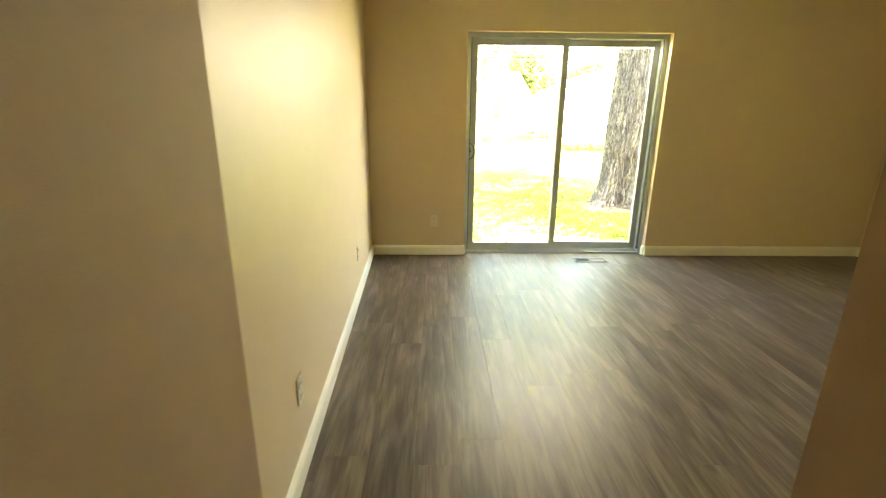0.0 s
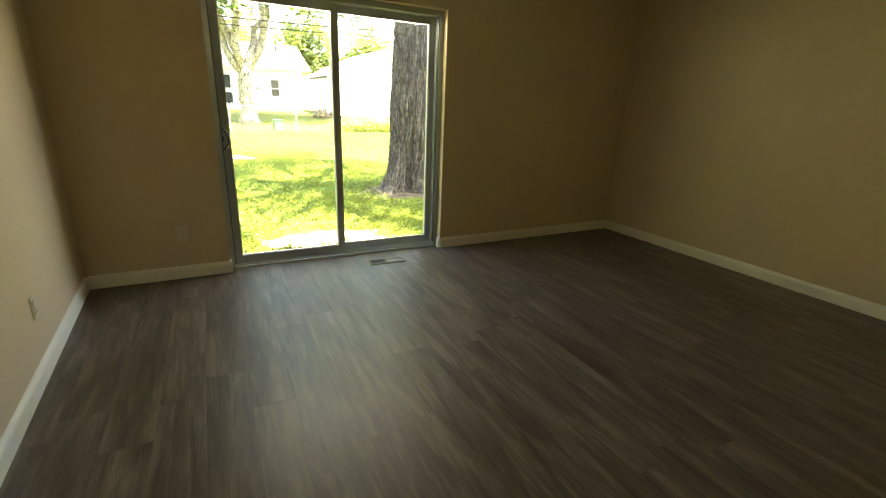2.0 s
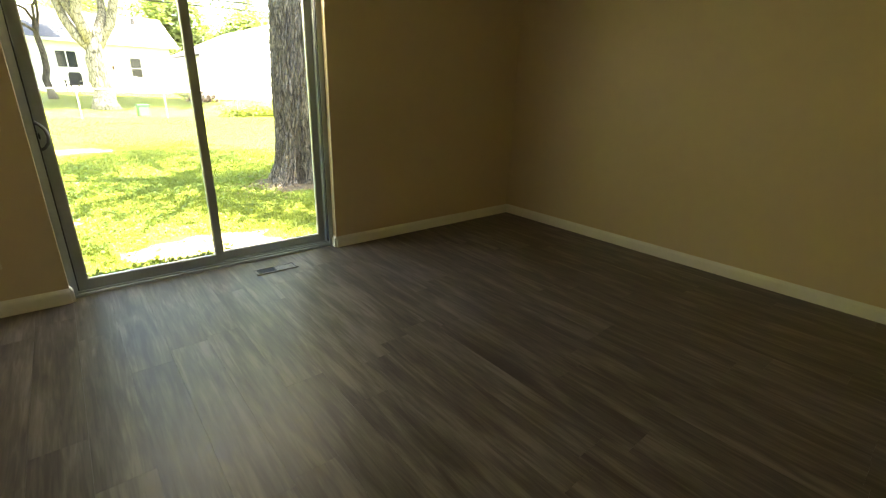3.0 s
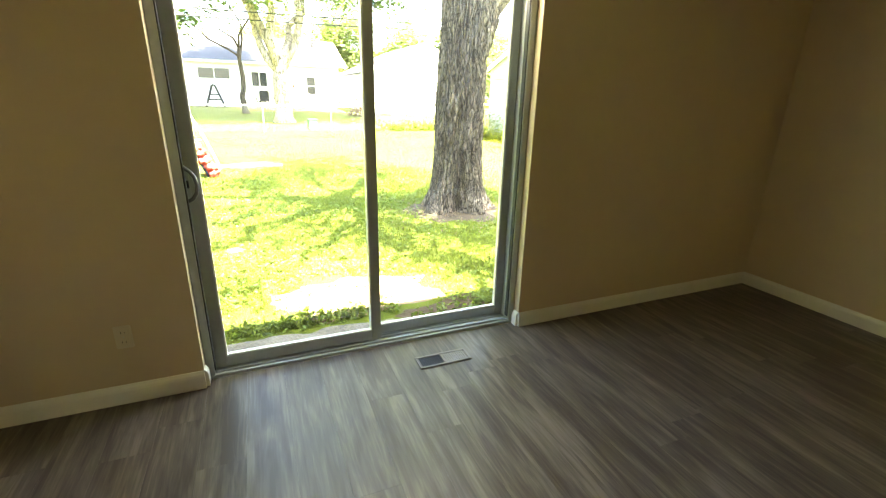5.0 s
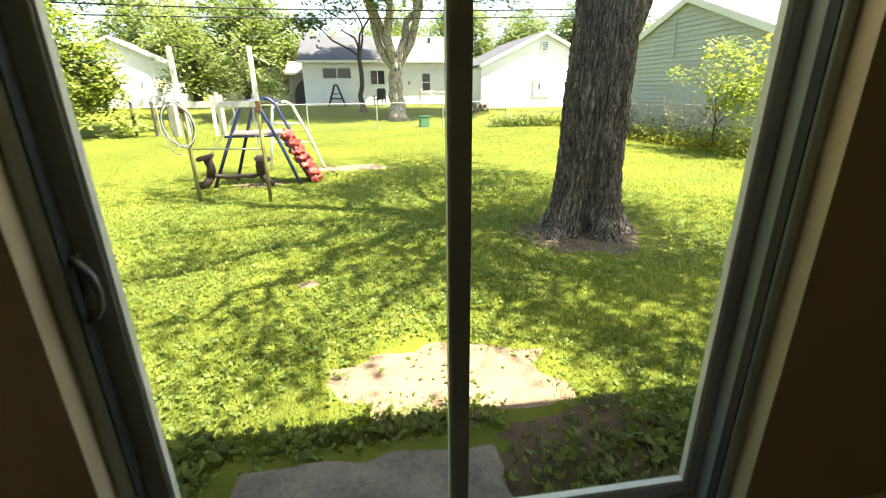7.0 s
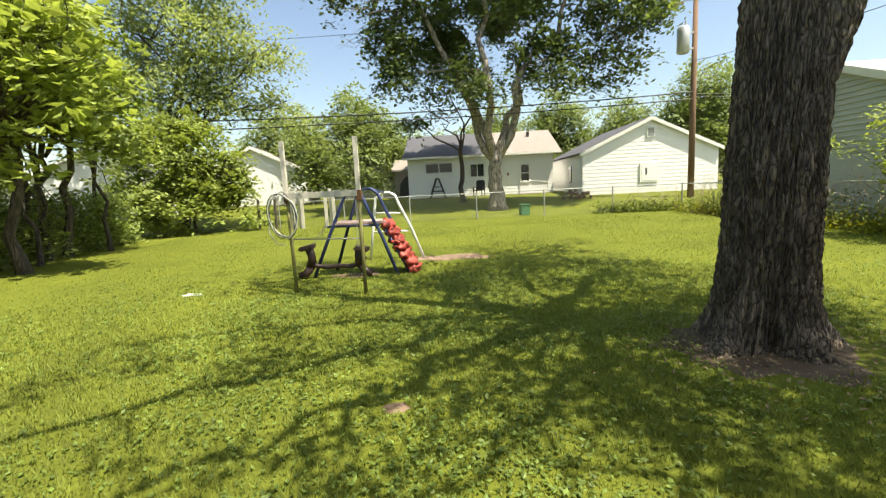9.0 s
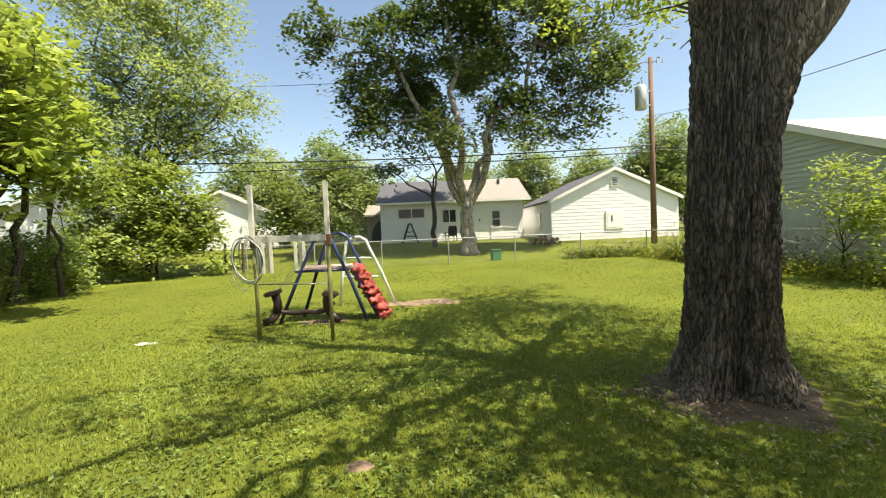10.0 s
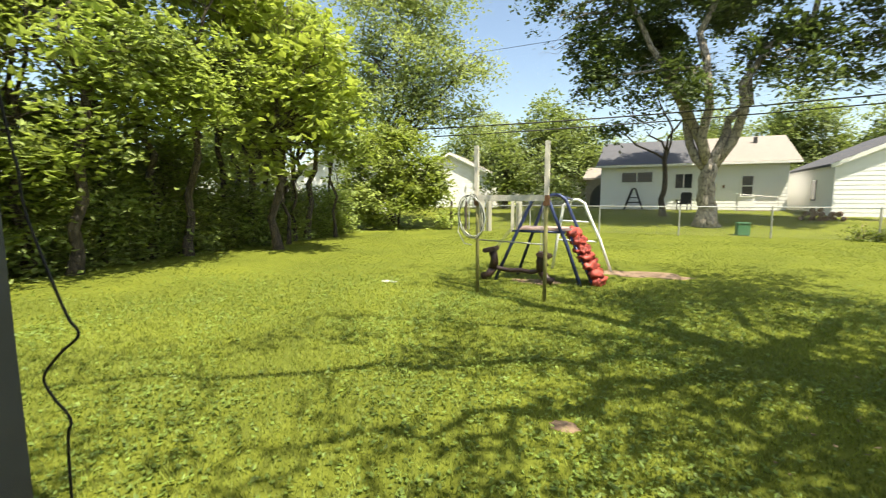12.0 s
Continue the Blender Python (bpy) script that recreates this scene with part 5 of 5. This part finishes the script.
# board fence pieces
for i in range(8):
    x = -6.95 + i * 0.155 if i < 5 else -5.25 + (i - 5) * 0.16
    y = 19.3 - (0.10 * (i % 3))
    b = thing("fence_board", x, y, GZ, 0, "tall weathered grey fence board standing upright", "board", "upright fence boards")
    part("plank_upright", box(-0.07, -0.012, -0.05, 0.07, 0.012, 1.62 + 0.07 * math.sin(i * 2.3), 0.006), POSTW, b)
for x, y in ((-7.7, 19.6), (-8.6, 19.9)):
    b = thing("dark_post", x, y, GZ, 0, "dark old wooden fence post", "post")
    part("shaft", tube([(0, 0, -0.05), (0.02, 0, 1.35)], [0.07, 0.06], 8), BARK_DARK, b)

# ---- utility pole and wires ----
POLEW = mat("creosoted_pole", (0.17, 0.10, 0.06), 0.9, var=0.3, scale=6, stretch=(1, 1, 0.1), bump=0.4)
TANK = mat("grey_tank", (0.45, 0.46, 0.46), 0.45, 0.3, var=0.08)
BLACKC = mat("black_cable", (0.02, 0.02, 0.02), 0.6, var=0.1)
up = thing("utility_pole", 13.17, 25.0, ground_z(13.17, 25), 0, "brown wooden utility pole with grey transformer", "utility pole")
part("pole", tube([(0, 0, -0.2), (0, 0, 5), (0, 0, 10.4)], [0.17, 0.145, 0.115], 14), POLEW, up, smooth=True)
tk = part("transformer", tube([(-0.62, -0.05, 7.5), (-0.62, -0.05, 7.55), (-0.62, -0.05, 8.75), (-0.62, -0.05, 8.85)], [0.20, 0.30, 0.31, 0.24], 16), TANK, up, "grey transformer can", True)
part("bushing", tube([(-0.52, -0.05, 8.85), (-0.50, -0.05, 9.15)], 0.05, 8), TANK, tk)
part("bracket", box(-0.4, -0.09, 7.7, 0.0, 0.0, 7.8), TANK, up)
part("bracket", box(-0.4, -0.09, 8.5, 0.0, 0.0, 8.6), TANK, up)
part("cross_arm", box(-0.05, -0.08, 9.95, 0.75, 0.04, 10.07, 0, pose(0, 0, 0, 0, -8, 0)), POLEW, up)
for x in (0.35, 0.68):
    part("insulator", tube([(x, -0.02, 10.1), (x, -0.02, 10.32)], [0.05, 0.035], 8), TANK, up)


def wire(a, b, sag, r, label, n=18):
    a, b = Vector(a), Vector(b)
    pts = [a.lerp(b, i / n) - Vector((0, 0, sag * 4 * (i / n) * (1 - i / n))) for i in range(n + 1)]
    return tagged(part("overhead_wire", tube(pts, r, 6, cap=False), BLACKC), label, "wire", "overhead wires")


wire((13.1, 24.9, 5.6), (-40, 14, 5.6), 0.9, 0.03, "black overhead cable strung from the utility pole")
wire((13.1, 24.9, 5.25), (-40, 14, 4.7), 0.7, 0.026, "black overhead cable strung from the utility pole")
wire((13.1, 24.9, 5.5), (60, 25.2, 6.2), 0.9, 0.022, "black overhead cable strung from the utility pole")
wire((13.1, 24.9, 5.35), (60, 25.2, 5.9), 0.8, 0.018, "black overhead cable strung from the utility pole")
wire((13.5, 24.9, 10.2), (-40, 23.5, 10.6), 1.0, 0.012, "thin overhead power line")
wire((13.2, 24.9, 7.2), (12.0, 3.0, 5.0), 0.4, 0.012, "thin overhead service line to the house")

# ---- loose cable hanging outside the door ----
lc = [(-0.20, 0.27, 2.40), (-0.17, 0.31, 1.8), (-0.142, 0.34, 1.366), (-0.123, 0.34, 1.31), (-0.115, 0.34, 1.252), (-0.074, 0.34, 1.179), (-0.040, 0.34, 1.128), (-0.019, 0.34, 1.108), (-0.066, 0.34, 1.078),
      (-0.112, 0.34, 1.04), (-0.093, 0.34, 1.016), (-0.056, 0.34, 0.995), (-0.070, 0.34, 0.947), (-0.09, 0.345, 0.70), (-0.10, 0.35, 0.2), (-0.10, 0.36, GZ + 0.03), (-0.2, 0.5, GZ + 0.02)]
fine = []
lc = [(p[0] + 0.006, p[1] + 0.016, p[2]) for p in lc]
for i in range(len(lc) - 1):
    p0, p1, p2, p3 = (Vector(lc[max(0, min(len(lc) - 1, i + q))]) for q in (-1, 0, 1, 2))
    for s in range(5):
        t = s / 5
        fine.append(0.5 * (2 * p1 + (p2 - p0) * t + (2 * p0 - 5 * p1 + 4 * p2 - p3) * t * t + (3 * p1 - p0 - 3 * p2 + p3) * t ** 3))
tagged(part("loose_cable", tube(fine, 0.0017, 7), BLACKC, smooth=True), "dark loose cable hanging kinked beside the door", "cable")

# the yard's lines run a little askew to the house
YARD = Matrix.Translation((0.6, 0.1, 0)) @ pose(0, 0, 0, 0, 0, 1.3) @ Matrix.Translation((-0.6, -0.1, 0))
for ob in list(scene.objects):
    if ob not in house_objects and ob.parent is None:
        ob.matrix_basis = YARD @ ob.matrix_basis

# ---- floor planks ----
PW, PL = 0.183, 1.22
plank_mesh = {}


def plank(x0, x1, y0, y1):
    key = (round(x1 - x0, 3), round(y1 - y0, 3))
    if key not in plank_mesh:
        bm = box(-key[0] / 2 + 0.0003, -key[1] / 2 + 0.0003, -0.008, key[0] / 2 - 0.0003, key[1] / 2 - 0.0003, 0.0)
        me = bpy.data.meshes.new("plank")
        bm.to_mesh(me)
        bm.free()
        me.materials.append(PLANK)
        plank_mesh[key] = me
    ob = new("plank", plank_mesh[key])
    ob.parent = floor
    ob.location = ((x0 + x1) / 2, (y0 + y1) / 2, 0)


prng = random.Random(4)
xs = X0
while xs < X1 - 0.01:
    xe = min(xs + PW, X1)
    if xe > HX0 + 0.02 and xs < HX1 - 0.02:
        lo = HY0
    else:
        lo = Y0
    y = 0.058 if xs < DW and xe > 0 else 0.0
    nxt = y - prng.uniform(0.25, PL)
    while y > lo + 0.01:
        nxt = max(nxt, lo)
        if nxt - lo < 0.12:
            nxt = lo
        plank(xs, xe, nxt, y)
        y, nxt = nxt, nxt - PL
    xs = xe
